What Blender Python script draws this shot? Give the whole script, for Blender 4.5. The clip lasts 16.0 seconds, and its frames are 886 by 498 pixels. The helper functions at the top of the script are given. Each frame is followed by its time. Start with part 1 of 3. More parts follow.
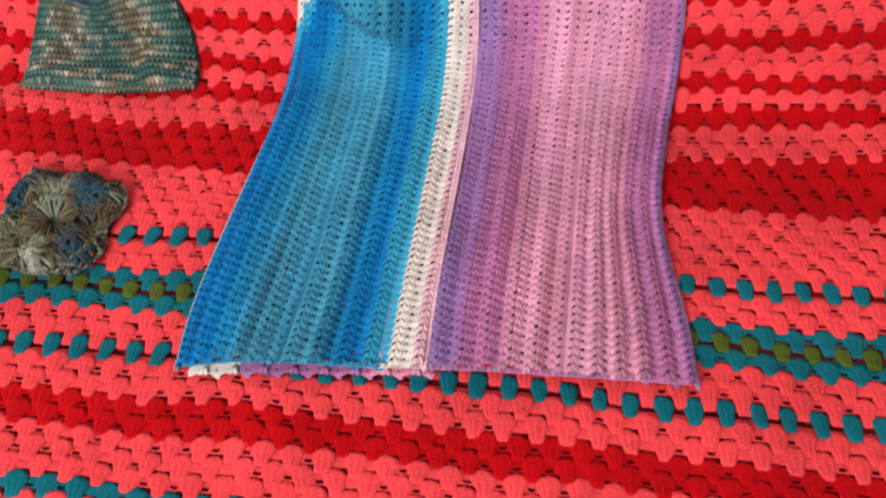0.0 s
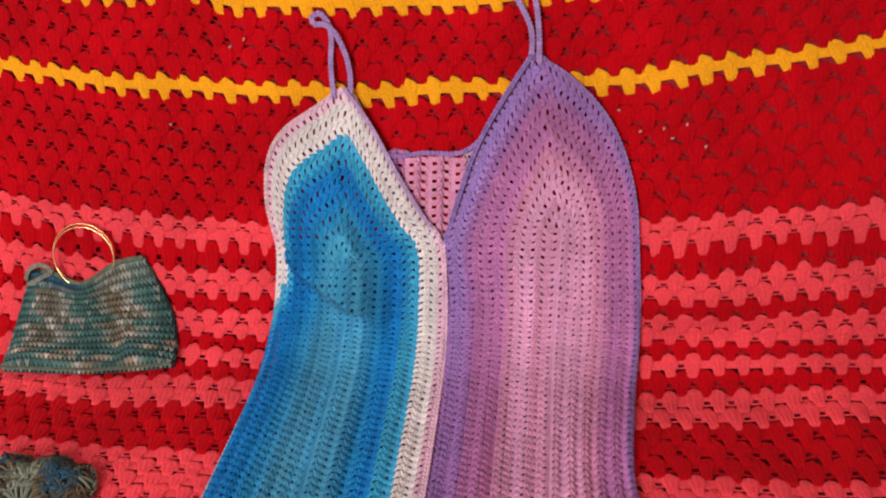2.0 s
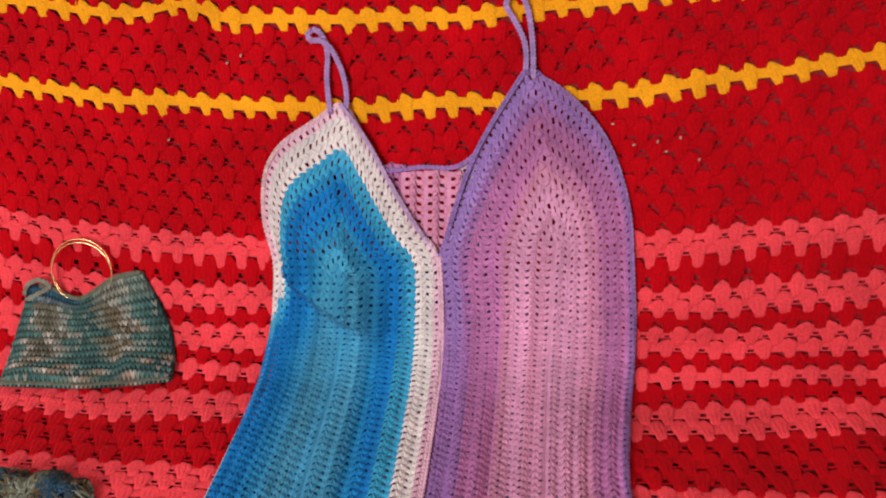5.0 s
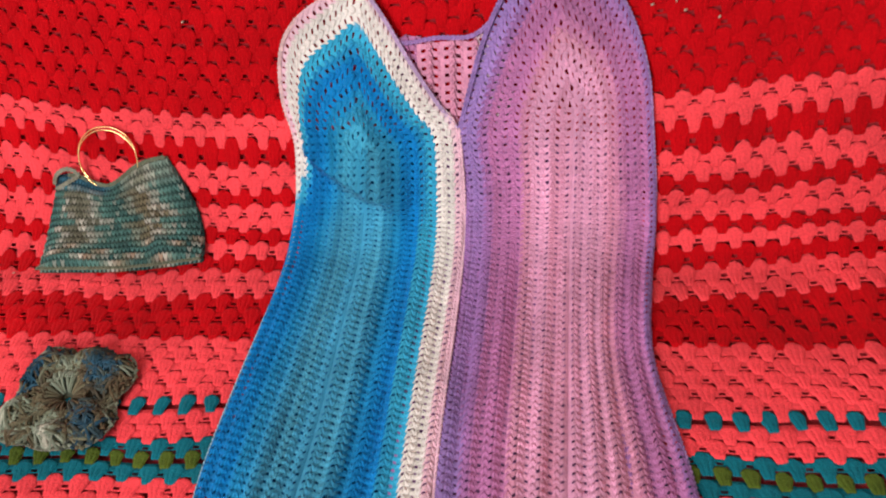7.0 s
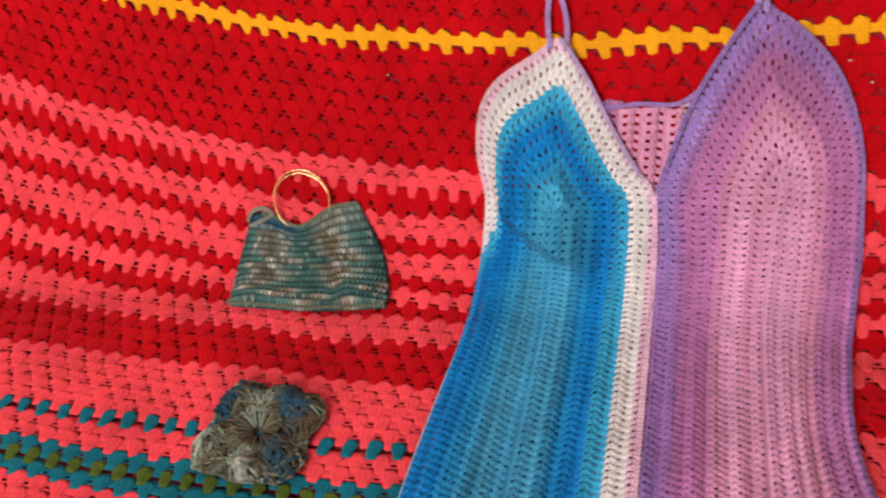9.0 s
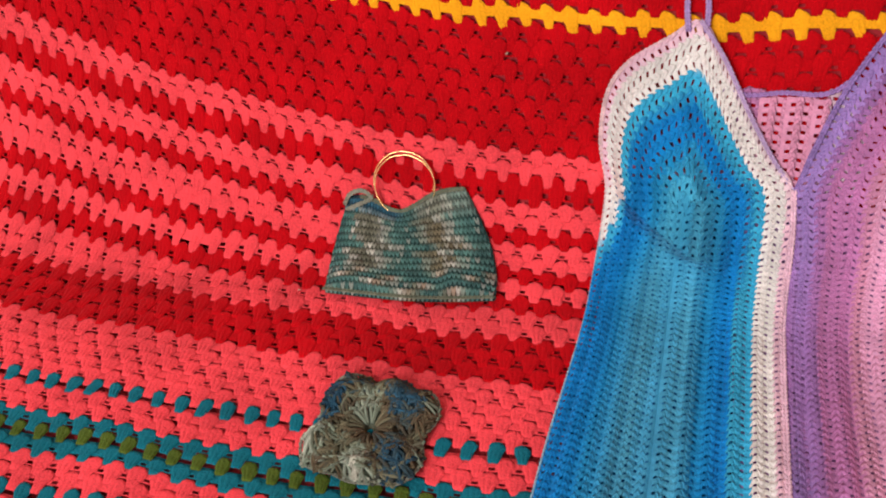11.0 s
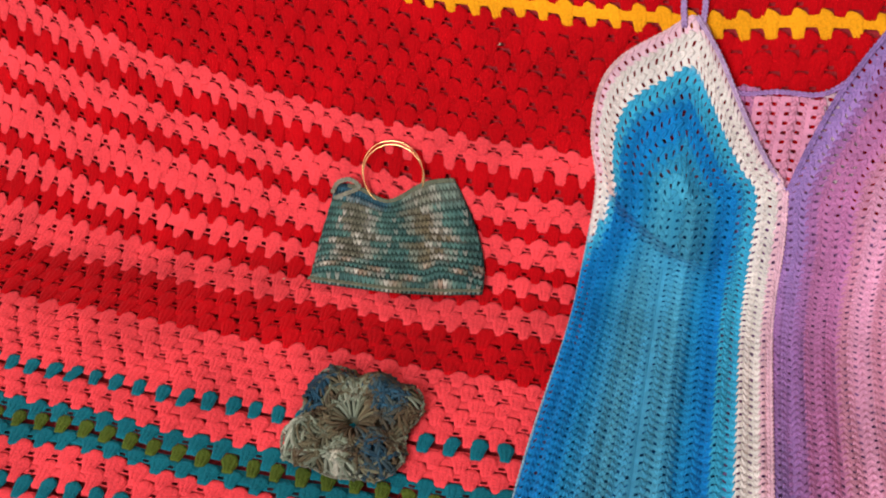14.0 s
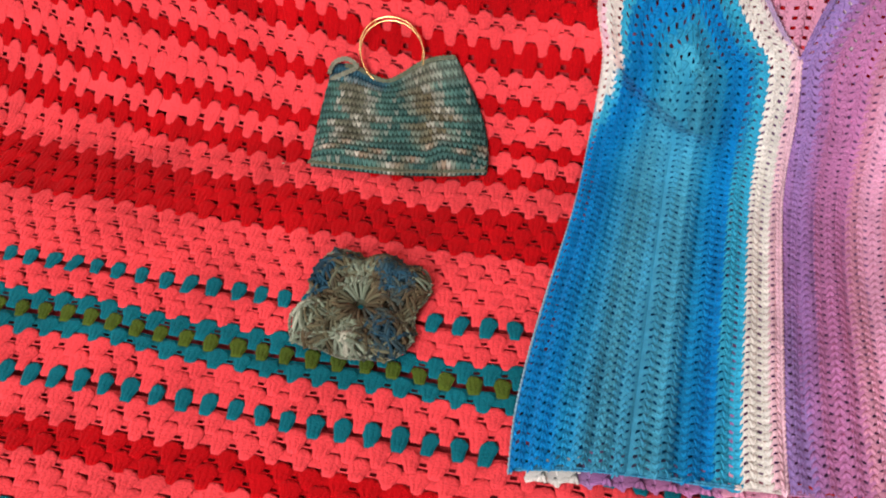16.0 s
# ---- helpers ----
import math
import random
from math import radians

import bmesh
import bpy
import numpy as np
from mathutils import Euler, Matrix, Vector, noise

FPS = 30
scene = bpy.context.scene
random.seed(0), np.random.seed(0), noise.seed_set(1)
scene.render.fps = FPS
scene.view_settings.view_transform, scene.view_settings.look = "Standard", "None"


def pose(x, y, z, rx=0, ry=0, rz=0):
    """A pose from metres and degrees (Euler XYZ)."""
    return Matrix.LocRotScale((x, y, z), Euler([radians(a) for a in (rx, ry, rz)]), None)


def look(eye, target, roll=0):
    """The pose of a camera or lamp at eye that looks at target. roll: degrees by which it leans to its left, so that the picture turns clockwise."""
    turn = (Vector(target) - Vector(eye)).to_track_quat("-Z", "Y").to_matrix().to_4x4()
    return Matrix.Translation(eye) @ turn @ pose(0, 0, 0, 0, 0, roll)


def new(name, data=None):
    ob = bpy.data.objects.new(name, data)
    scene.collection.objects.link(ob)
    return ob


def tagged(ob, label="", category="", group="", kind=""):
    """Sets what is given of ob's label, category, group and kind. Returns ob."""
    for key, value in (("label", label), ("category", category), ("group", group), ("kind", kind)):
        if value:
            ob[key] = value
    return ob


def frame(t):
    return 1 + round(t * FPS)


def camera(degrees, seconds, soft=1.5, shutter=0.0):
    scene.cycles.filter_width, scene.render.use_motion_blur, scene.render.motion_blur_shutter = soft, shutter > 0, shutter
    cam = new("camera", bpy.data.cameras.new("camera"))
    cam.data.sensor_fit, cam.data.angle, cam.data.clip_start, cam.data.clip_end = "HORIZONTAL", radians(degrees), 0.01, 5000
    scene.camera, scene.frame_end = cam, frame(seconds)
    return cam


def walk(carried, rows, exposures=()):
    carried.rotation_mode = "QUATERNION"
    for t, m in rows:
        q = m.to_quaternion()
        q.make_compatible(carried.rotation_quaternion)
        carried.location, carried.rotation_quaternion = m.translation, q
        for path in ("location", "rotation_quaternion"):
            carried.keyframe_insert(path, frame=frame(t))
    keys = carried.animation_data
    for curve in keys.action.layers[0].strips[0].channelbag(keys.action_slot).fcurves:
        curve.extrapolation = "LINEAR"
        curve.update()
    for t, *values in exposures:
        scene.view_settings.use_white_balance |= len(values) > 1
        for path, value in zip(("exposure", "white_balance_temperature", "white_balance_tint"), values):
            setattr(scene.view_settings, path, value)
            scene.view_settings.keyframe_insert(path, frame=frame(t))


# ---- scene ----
cam = camera(53.7, 16.0, soft=2.0, shutter=0.4)
PATH = [
    (0, (0.06, 0.071, 1.016), (-0.14, 1.275, -0.568), -2.4),
    (0.3, (0.077, 0.07, 1.02), (-0.138, 1.347, -0.504), -3.3),
    (0.5, (0.07, 0.069, 1.022), (-0.119, 1.402, -0.457), -2.7),
    (1, (0.069, 0.065, 1.029), (-0.114, 1.534, -0.316), -2.1),
    (1.5, (0.067, 0.066, 1.039), (-0.124, 1.63, -0.193), -1.4),
    (2, (0.065, 0.072, 1.046), (-0.117, 1.676, -0.135), -1.8),
    (2.5, (0.07, 0.068, 1.045), (-0.115, 1.693, -0.106), -1.9),
    (3, (0.071, 0.07, 1.048), (-0.109, 1.697, -0.1), -1.9),
    (5.5, (0.071, 0.065, 1.045), (-0.12, 1.687, -0.109), -2.2),
    (6, (0.072, 0.057, 1.04), (-0.127, 1.662, -0.137), -2.5),
    (6.5, (0.073, 0.051, 1.035), (-0.144, 1.598, -0.215), -3.8),
    (7, (0.078, 0.049, 1.037), (-0.165, 1.512, -0.305), -6.1),
    (7.5, (0.079, 0.045, 1.038), (-0.165, 1.497, -0.317), -6.3),
    (8, (0.073, 0.049, 1.035), (-0.174, 1.494, -0.326), -6.5),
    (8.5, (0.037, 0.054, 1.05), (-0.293, 1.556, -0.229), -6.1),
    (9, (-0.018, 0.04, 1.056), (-0.474, 1.539, -0.188), -6.7),
    (9.5, (-0.073, 0.035, 1.052), (-0.551, 1.532, -0.185), -6.6),
    (9.7, (-0.089, 0.034, 1.047), (-0.574, 1.525, -0.194), -6.6),
    (12, (-0.145, 0.071, 1.033), (-0.583, 1.542, -0.25), -3.9),
    (12.5, (-0.146, 0.065, 1.041), (-0.585, 1.526, -0.252), -3.6),
    (13, (-0.14, 0.065, 1.039), (-0.58, 1.524, -0.256), -3.4),
    (13.5, (-0.141, 0.069, 1.041), (-0.583, 1.525, -0.257), -3.5),
    (14, (-0.14, 0.072, 1.037), (-0.578, 1.526, -0.266), -3.4),
    (14.5, (-0.146, 0.068, 1.032), (-0.583, 1.518, -0.273), -3.3),
    (15, (-0.155, 0.068, 1.01), (-0.555, 1.4, -0.428), -4.2),
    (15.5, (-0.155, 0.072, 1.016), (-0.545, 1.371, -0.454), -4.5),
    (16, (-0.155, 0.07, 1.016), (-0.539, 1.366, -0.458), -4.4),
]
EXPOSURES = [(0.0, 0.03, 6500, 7), (0.7, -0.07, 6500, 9), (1.4, -0.29, 6500, 15), (2.0, -0.3, 6500, 17), (5.8, -0.3, 6500, 17), (7.0, -0.04, 6500, 9), (8.5, -0.17, 6500, 11),
             (9.5, -0.12, 6500, 11), (12.0, -0.12, 6500, 11), (14.5, -0.12, 6500, 10), (15.2, 0.0, 6450, 6), (16.0, 0.0, 6450, 6)]
walk(cam, [(t, look(eye, target, roll)) for t, eye, target, roll in PATH], EXPOSURES)

# ---- light: daylight through one window on the wall beside the sofa ----
world = bpy.data.worlds.new("sky")
scene.world = world
world.use_nodes = True
sky = world.node_tree.nodes.new("ShaderNodeTexSky")
sky.sky_type, sky.sun_disc, sky.sun_elevation, sky.sun_rotation = "NISHITA", False, radians(40), radians(120)
world.node_tree.links.new(sky.outputs[0], world.node_tree.nodes["Background"].inputs[0])
world.node_tree.nodes["Background"].inputs[1].default_value = 0.12
WINDOW_POWER = 82.0
lamp_data = bpy.data.lights.new("window_daylight", "AREA")
lamp_data.shape, lamp_data.size, lamp_data.size_y = "RECTANGLE", 1.3, 1.05
lamp_data.energy, lamp_data.color = WINDOW_POWER, (1.0, 0.935, 0.99)
lamp = new("window_daylight", lamp_data)
lamp.matrix_world = look((-1.1, -1.63, 1.9), (-0.2, 0.6, 0.5))


# ---- materials ----
def nodes_of(name, rough=0.9):
    mat = bpy.data.materials.new(name)
    mat.use_nodes = True
    tree = mat.node_tree
    bsdf = tree.nodes["Principled BSDF"]
    bsdf.inputs["Roughness"].default_value = rough
    return mat, tree, bsdf


def wool(name, colour=None, fibre=520.0, fuzz=0.38, relief=0.0014):
    """Spun yarn: the colour of the strand or the dye run along it, fine fibres, strand to strand differences."""
    mat, tree, bsdf = nodes_of(name, 0.95)
    n, link = tree.nodes.new, tree.links.new
    place = n("ShaderNodeTexCoord")
    fine = n("ShaderNodeTexNoise")
    fine.inputs["Scale"].default_value, fine.inputs["Detail"].default_value = fibre, 4
    broad = n("ShaderNodeTexNoise")
    broad.inputs["Scale"].default_value, broad.inputs["Detail"].default_value = 14.0, 2
    island = n("ShaderNodeNewGeometry")
    link(place.outputs["Object"], fine.inputs["Vector"])
    link(place.outputs["Object"], broad.inputs["Vector"])
    add = n("ShaderNodeMath")
    add.operation = "ADD"
    link(fine.outputs["Fac"], add.inputs[0])
    link(broad.outputs["Fac"], add.inputs[1])
    add2 = n("ShaderNodeMath")
    add2.operation = "MULTIPLY_ADD"
    add2.inputs[1].default_value = 0.12
    link(island.outputs["Random Per Island"], add2.inputs[0])
    link(add.outputs[0], add2.inputs[2])
    span = n("ShaderNodeMapRange")
    span.inputs["From Min"].default_value, span.inputs["From Max"].default_value = 0.6, 1.7
    span.inputs["To Min"].default_value, span.inputs["To Max"].default_value = 1 - fuzz, 1 + fuzz
    link(add2.outputs[0], span.inputs["Value"])
    mult = n("ShaderNodeVectorMath")
    mult.operation = "SCALE"
    if colour is None:
        dye = n("ShaderNodeAttribute")
        dye.attribute_name = "dye"
        link(dye.outputs["Color"], mult.inputs[0])
    else:
        mult.inputs[0].default_value = colour
    link(span.outputs[0], mult.inputs["Scale"])
    link(mult.outputs[0], bsdf.inputs["Base Color"])
    bump = n("ShaderNodeBump")
    bump.inputs["Strength"].default_value, bump.inputs["Distance"].default_value = 0.8, relief
    link(fine.outputs["Fac"], bump.inputs["Height"])
    link(bump.outputs[0], bsdf.inputs["Normal"])
    bsdf.inputs["Specular IOR Level"].default_value = 0.05
    bsdf.inputs["Sheen Weight"].default_value = 0.03
    bsdf.inputs["Sheen Roughness"].default_value = 0.5
    return mat


def plaster(name, colour):
    mat, tree, bsdf = nodes_of(name, 0.85)
    n, link = tree.nodes.new, tree.links.new
    tex = n("ShaderNodeTexNoise")
    tex.inputs["Scale"].default_value, tex.inputs["Detail"].default_value = 6.0, 6
    ramp = n("ShaderNodeMix")
    ramp.data_type = "RGBA"
    ramp.inputs[6].default_value = (*[c * 0.92 for c in colour], 1)
    ramp.inputs[7].default_value = (*colour, 1)
    link(tex.outputs["Fac"], ramp.inputs[0])
    link(ramp.outputs[2], bsdf.inputs["Base Color"])
    return mat


CRIMSON = wool("crimson_wool", (0.47, 0.0025, 0.006))
CORAL = wool("coral_wool", (0.82, 0.064, 0.074))
YELLOW = wool("golden_yellow_wool", (0.85, 0.36, 0.01))
TEAL = wool("teal_wool", (0.006, 0.135, 0.17))
OLIVE = wool("olive_wool", (0.07, 0.108, 0.014))
DYED = wool("variegated_yarn", None, 900.0, 0.3, 0.0008)
DYED_FINE = wool("variegated_cotton", None, 900.0, 0.4, 0.0008)
UPHOLSTERY = wool("maroon_upholstery", (0.42, 0.03, 0.035), 700.0, 0.15)
PLASTER = plaster("white_plaster", (0.8, 0.78, 0.74))
BOARDS = plaster("pale_floor", (0.42, 0.33, 0.24))
gold, _, _b = nodes_of("gold_metal", 0.22)
_b.inputs["Base Color"].default_value, _b.inputs["Metallic"].default_value = (0.86, 0.58, 0.25, 1), 1.0

# ---- the covered sofa's shape: level seat, hollow, leaning back ----
LEAN_BACK, HOLLOW, CORNER_Y, SEAT_Z = radians(64), 0.09, 0.745, 0.41
REACH = HOLLOW * math.tan(LEAN_BACK / 2)
S_HOLLOW = CORNER_Y - REACH
HOLLOW_RUN = 0.104
S_BACK = S_HOLLOW + HOLLOW_RUN
S_TOP, TOP_R = 1.225, 0.06
S_FRONT, FRONT_R = 0.13, 0.035


def profile(s):
    """Place and direction of the covered surface, s metres along it from front to back."""
    s = np.asarray(s, float)
    y, z, a = s.copy(), np.full_like(s, SEAT_Z), np.zeros_like(s)
    m = s < S_FRONT
    b = np.clip((S_FRONT - s) / FRONT_R, 0, math.pi / 2)
    rest = np.maximum(S_FRONT - s - FRONT_R * math.pi / 2, 0)
    y = np.where(m, S_FRONT - FRONT_R * np.sin(b), y)
    z = np.where(m, SEAT_Z - FRONT_R * (1 - np.cos(b)) - rest, z)
    a = np.where(m, b, a)
    c = np.clip((s - S_HOLLOW) / HOLLOW_RUN, 0, 1) * LEAN_BACK
    m = s >= S_HOLLOW
    up = np.clip(s - S_BACK, 0, S_TOP - S_BACK)
    y = np.where(m, S_HOLLOW + HOLLOW * np.sin(c) + up * math.cos(LEAN_BACK), y)
    z = np.where(m, SEAT_Z + HOLLOW * (1 - np.cos(c)) + up * math.sin(LEAN_BACK), z)
    a = np.where(m, c, a)
    over = np.maximum(s - S_TOP, 0)
    d = np.clip(over / TOP_R, 0, LEAN_BACK + math.pi / 2)
    e = LEAN_BACK - d
    drop = np.maximum(over - TOP_R * (LEAN_BACK + math.pi / 2), 0)
    m = s >= S_TOP
    y = np.where(m, y + TOP_R * (math.sin(LEAN_BACK) - np.sin(e)), y)
    z = np.where(m, z + TOP_R * (np.cos(e) - math.cos(LEAN_BACK)) - drop, z)
    a = np.where(m, e, a)
    return y, z, a


def waves(x, s):
    """Soft unevenness of the draped cloth."""
    return (0.0022 * np.sin(9.1 * x + 5.3 * s) + 0.0018 * np.sin(17.0 * s - 6.0 * x + 1.0)
            + 0.0012 * np.sin(31.0 * x + 11.0 * s + 2.0) + 0.0010 * np.sin(27.0 * s + 19.0 * x)
            + 0.0035 * np.clip((x - 0.16) / 0.12, 0, 1) * np.clip(1 - np.abs(s - 0.78) / 0.14, 0, 1) * np.sin(75.0 * s - 14.0 * x))


def on_cloth(x, s, n):
    """Places at x along the sofa, s along its covered surface and n metres off it."""
    x, s, n = (np.asarray(v, float) for v in (x, s, n))
    y, z, a = profile(s)
    w = np.clip((s - 0.70) / 0.15, 0, 1)
    w = w * w * (3 - 2 * w)
    h = n + waves(x, s)
    return np.stack([x, y - 0.06 * (x + 0.17) * w - np.sin(a) * h, z + np.cos(a) * h], -1)


# ---- mesh helpers ----
def mesh_of(name, verts, faces, colours=None, smooth=True):
    me = bpy.data.meshes.new(name)
    me.from_pydata(np.asarray(verts).reshape(-1, 3).tolist(), [], [list(f) for f in faces])
    if smooth:
        me.polygons.foreach_set("use_smooth", [True] * len(me.polygons))
    if colours is not None:
        dye = me.attributes.new("dye", "FLOAT_COLOR", "POINT")
        flat = np.ones((len(me.vertices), 4), np.float32)
        flat[:, :3] = colours
        dye.data.foreach_set("color", flat.ravel())
    return me


def part(name, me, material, parent=None, label=""):
    """Link a mesh as one object under a thing or under a part."""
    me.materials.append(material)
    ob = new(name, me)
    ob.parent = parent
    return tagged(ob, label)


def strand(path, radii, sides=6, flat=1.0):
    """A plump closed strand along a path: local verts and faces."""
    path, verts, faces = np.asarray(path, float), [], []
    k = len(path)
    for i in range(k):
        d = path[min(i + 1, k - 1)] - path[max(i - 1, 0)]
        d /= np.linalg.norm(d)
        side = np.cross(d, (0, 0, 1))
        if np.linalg.norm(side) < 1e-3:
            side = np.array((1.0, 0, 0))
        side /= np.linalg.norm(side)
        up = np.cross(side, d)
        for j in range(sides):
            a = 2 * math.pi * j / sides
            verts.append(path[i] + radii[i] * (math.cos(a) * side + flat * math.sin(a) * up))
    for i in range(k - 1):
        for j in range(sides):
            a, b = i * sides + j, i * sides + (j + 1) % sides
            faces.append((a, b, b + sides, a + sides))
    faces.append(tuple(reversed(range(sides))))
    faces.append(tuple(range((k - 1) * sides, k * sides)))
    return np.array(verts), faces


def together(*pieces):
    verts, faces, base = [], [], 0
    for v, f in pieces:
        verts.append(v)
        faces += [tuple(i + base for i in g) for g in f]
        base += len(v)
    return np.concatenate(verts), faces


def stamped(template, count):
    """The faces of a template repeated count times."""
    verts, faces = template
    m = len(verts)
    return [tuple(i + k * m for i in f) for k in range(count) for f in faces]


def smooth_noise(seed, x, s, fx, fs):
    """Cheap smooth noise in -1..1 from a few crossed waves."""
    r = np.random.RandomState(seed)
    out = 0
    for _ in range(5):
        a, b, c = r.uniform(0.5, 1.5), r.uniform(-1.5, 1.5), r.uniform(0, 6.28)
        out = out + np.sin(a * fx * x + b * fs * s + c)
    return out / 3.0


# ---- room ----
def box_mesh(name, x0, x1, y0, y1, z0, z1, bevel=0.0, segments=3):
    bm = bmesh.new()
    bmesh.ops.create_cube(bm, size=1.0)
    for v in bm.verts:
        v.co = ((x0 + x1) / 2 + v.co.x * (x1 - x0), (y0 + y1) / 2 + v.co.y * (y1 - y0), (z0 + z1) / 2 + v.co.z * (z1 - z0))
    if bevel:
        bmesh.ops.bevel(bm, geom=bm.edges[:], offset=bevel, segments=segments, affect="EDGES", profile=0.5)
    me = bpy.data.meshes.new(name)
    bm.to_mesh(me)
    bm.free()
    me.polygons.foreach_set("use_smooth", [bool(bevel)] * len(me.polygons))
    return me


def setting(name, label, material, *box):
    return tagged(part(name, box_mesh(name, *box), material), label, name.split("_")[0], "", "structure")


setting("floor", "plain pale floor under the sofa", BOARDS, -2.6, 2.0, -1.7, 1.5, -0.1, 0.0)
setting("ceiling", "plain white ceiling", PLASTER, -2.75, 2.15, -1.85, 1.65, 2.5, 2.6)
setting("wall_north", "plain white wall behind the sofa", PLASTER, -2.6, 2.0, 1.5, 1.65, 0.0, 2.5)
setting("wall_east", "plain white side wall", PLASTER, 2.0, 2.15, -1.85, 1.65, 0.0, 2.5)
setting("wall_west", "plain white side wall", PLASTER, -2.75, -2.6, -1.85, 1.65, 0.0, 2.5)
south = tagged(new("wall_south"), "white wall with a window opening facing the sofa", "wall", "", "structure")
for box in ((-2.6, 2.0, -1.85, -1.7, 0.0, 1.3), (-2.6, 2.0, -1.85, -1.7, 2.4, 2.5),
            (-2.6, -1.75, -1.85, -1.7, 1.3, 2.4), (-0.45, 2.0, -1.85, -1.7, 1.3, 2.4)):
    part("wall_piece", box_mesh("wall_piece", *box), PLASTER, south)

# ---- sofa under the blanket ----
SOFA_X0, SOFA_X1 = -1.12, 0.72
sofa = tagged(new("sofa"), "dark maroon upholstered sofa wholly covered by the blanket", "sofa")


def under_cloth(name, s0, s1, depth, parent):
    """A padded slab whose upper side follows the cloth a little below it."""
    ss = np.linspace(s0, s1, 60)
    xs = np.linspace(SOFA_X0 + 0.01, SOFA_X1 - 0.01, 40)
    gx, gs = np.meshgrid(xs, ss)
    top = on_cloth(gx, gs, np.full_like(gx, -0.008)).reshape(-1, 3)
    low = on_cloth(gx, gs, np.full_like(gx, -0.008 - depth)).reshape(-1, 3)
    r, c = gx.shape
    faces = []
    for i in range(r - 1):
        for j in range(c - 1):
            a = i * c + j
            faces.append((a, a + 1, a + c + 1, a + c))
            b = a + r * c
            faces.append((b, b + c, b + c + 1, b + 1))
    ring = [j for j in range(c)] + [i * c + c - 1 for i in range(1, r)] + [(r - 1) * c + j for j in range(c - 2, -1, -1)] + [i * c for i in range(r - 2, 0, -1)]
    for a, b in zip(ring, ring[1:] + ring[:1]):
        faces.append((a, a + r * c, b + r * c, b))
    return part(name, mesh_of(name, np.concatenate([top, low]), faces), UPHOLSTERY, parent)


under_cloth("seat_cushion", 0.135, 0.735, 0.12, sofa)
under_cloth("backrest", 0.745, 1.22, 0.12, sofa)
part("base", box_mesh("base", SOFA_X0 + 0.01, SOFA_X1 - 0.01, 0.15, 1.0, 0.10, 0.275, 0.01), UPHOLSTERY, sofa)
for lx in (SOFA_X0 + 0.08, SOFA_X1 - 0.08):
    for ly in (0.22, 0.92):
        leg = strand([(lx, ly, 0.0), (lx, ly, 0.05), (lx, ly, 0.11)], [0.02, 0.025, 0.03], 10)
        part("leg", mesh_of("leg", *leg), BOARDS, sofa)

# ---- the crocheted blanket ----
PITCH, X_PHASE = 0.0235, -0.230
ROW_AT = np.array([-30, -16.5, -15.5, -12.5, -10.5, -8, -5.5, -2.5, 0, 5.5, 8.5, 10.5, 11.5, 12.5, 13.5, 15.5, 16.5, 18.5, 19.5, 21.5, 29, 34, 60])
ROW_S = np.array([0.075, 0.276, 0.290, 0.333, 0.362, 0.402, 0.442, 0.484, 0.521, 0.602, 0.657, 0.693, 0.714, 0.734, 0.749, 0.777, 0.793, 0.818, 0.846, 0.872, 1.009, 1.095, 1.54])
PULL_AT = np.array([4.0, 8.5, 10.5, 13.5, 15.5, 18.5, 21.5, 29.0])
PULL = np.array([0.0, 0.42, 0.55, 0.60, 0.78, 0.93, 1.0, 1.12])


def row_s(x, r):
    """Where row r of the blanket lies: level over the seat, drawn up to both sides over the backrest."""
    dx = np.asarray(x, float) + 0.25
    rise = np.where(dx < 0, 0.23, 0.155) * dx * dx
    sag = 0.0012 * np.sin(23.0 * x + 0.7 * r) + 0.0010 * np.sin(47.0 * x + 0.31 * r)
    ruck = 0.016 * np.exp(-((x + 0.285) / 0.035) ** 2) * np.clip((r - 30.0) / 3.5, 0, 1) * np.clip((40.0 - r) / 5, 0, 1)
    return ruck + np.interp(r, ROW_AT, ROW_S) + rise * np.interp(r, PULL_AT, PULL) + sag


blanket = tagged(new("crochet_blanket"), "crimson, coral and teal striped crocheted wool blanket draped over the sofa", "blanket")

# a shell of three trebles: a narrow foot, fanning to a round full head; units of pitch and row height
SHELL_V = np.array([-0.86, -0.76, -0.52, -0.28, -0.06, 0.12, 0.28, 0.42, 0.52, 0.57])
SHELL_W = np.array([0.16, 0.225, 0.25, 0.30, 0.36, 0.385, 0.375, 0.325, 0.245, 0.11])
SHELL_Z = np.array([0.08, 0.185, 0.185, 0.165, 0.155, 0.155, 0.155, 0.135, 0.085, 0.01])
SHELL_EDGE = np.array([0.1, 0.3, 0.3, 0.3, 0.35, 0.4, 0.3, 0.2, 0.1, 0.0])
SHELL_U = np.array([-1, -0.86, -0.62, -0.46, -0.36, -0.26, 0, 0.26, 0.36, 0.46, 0.62, 0.86, 1])


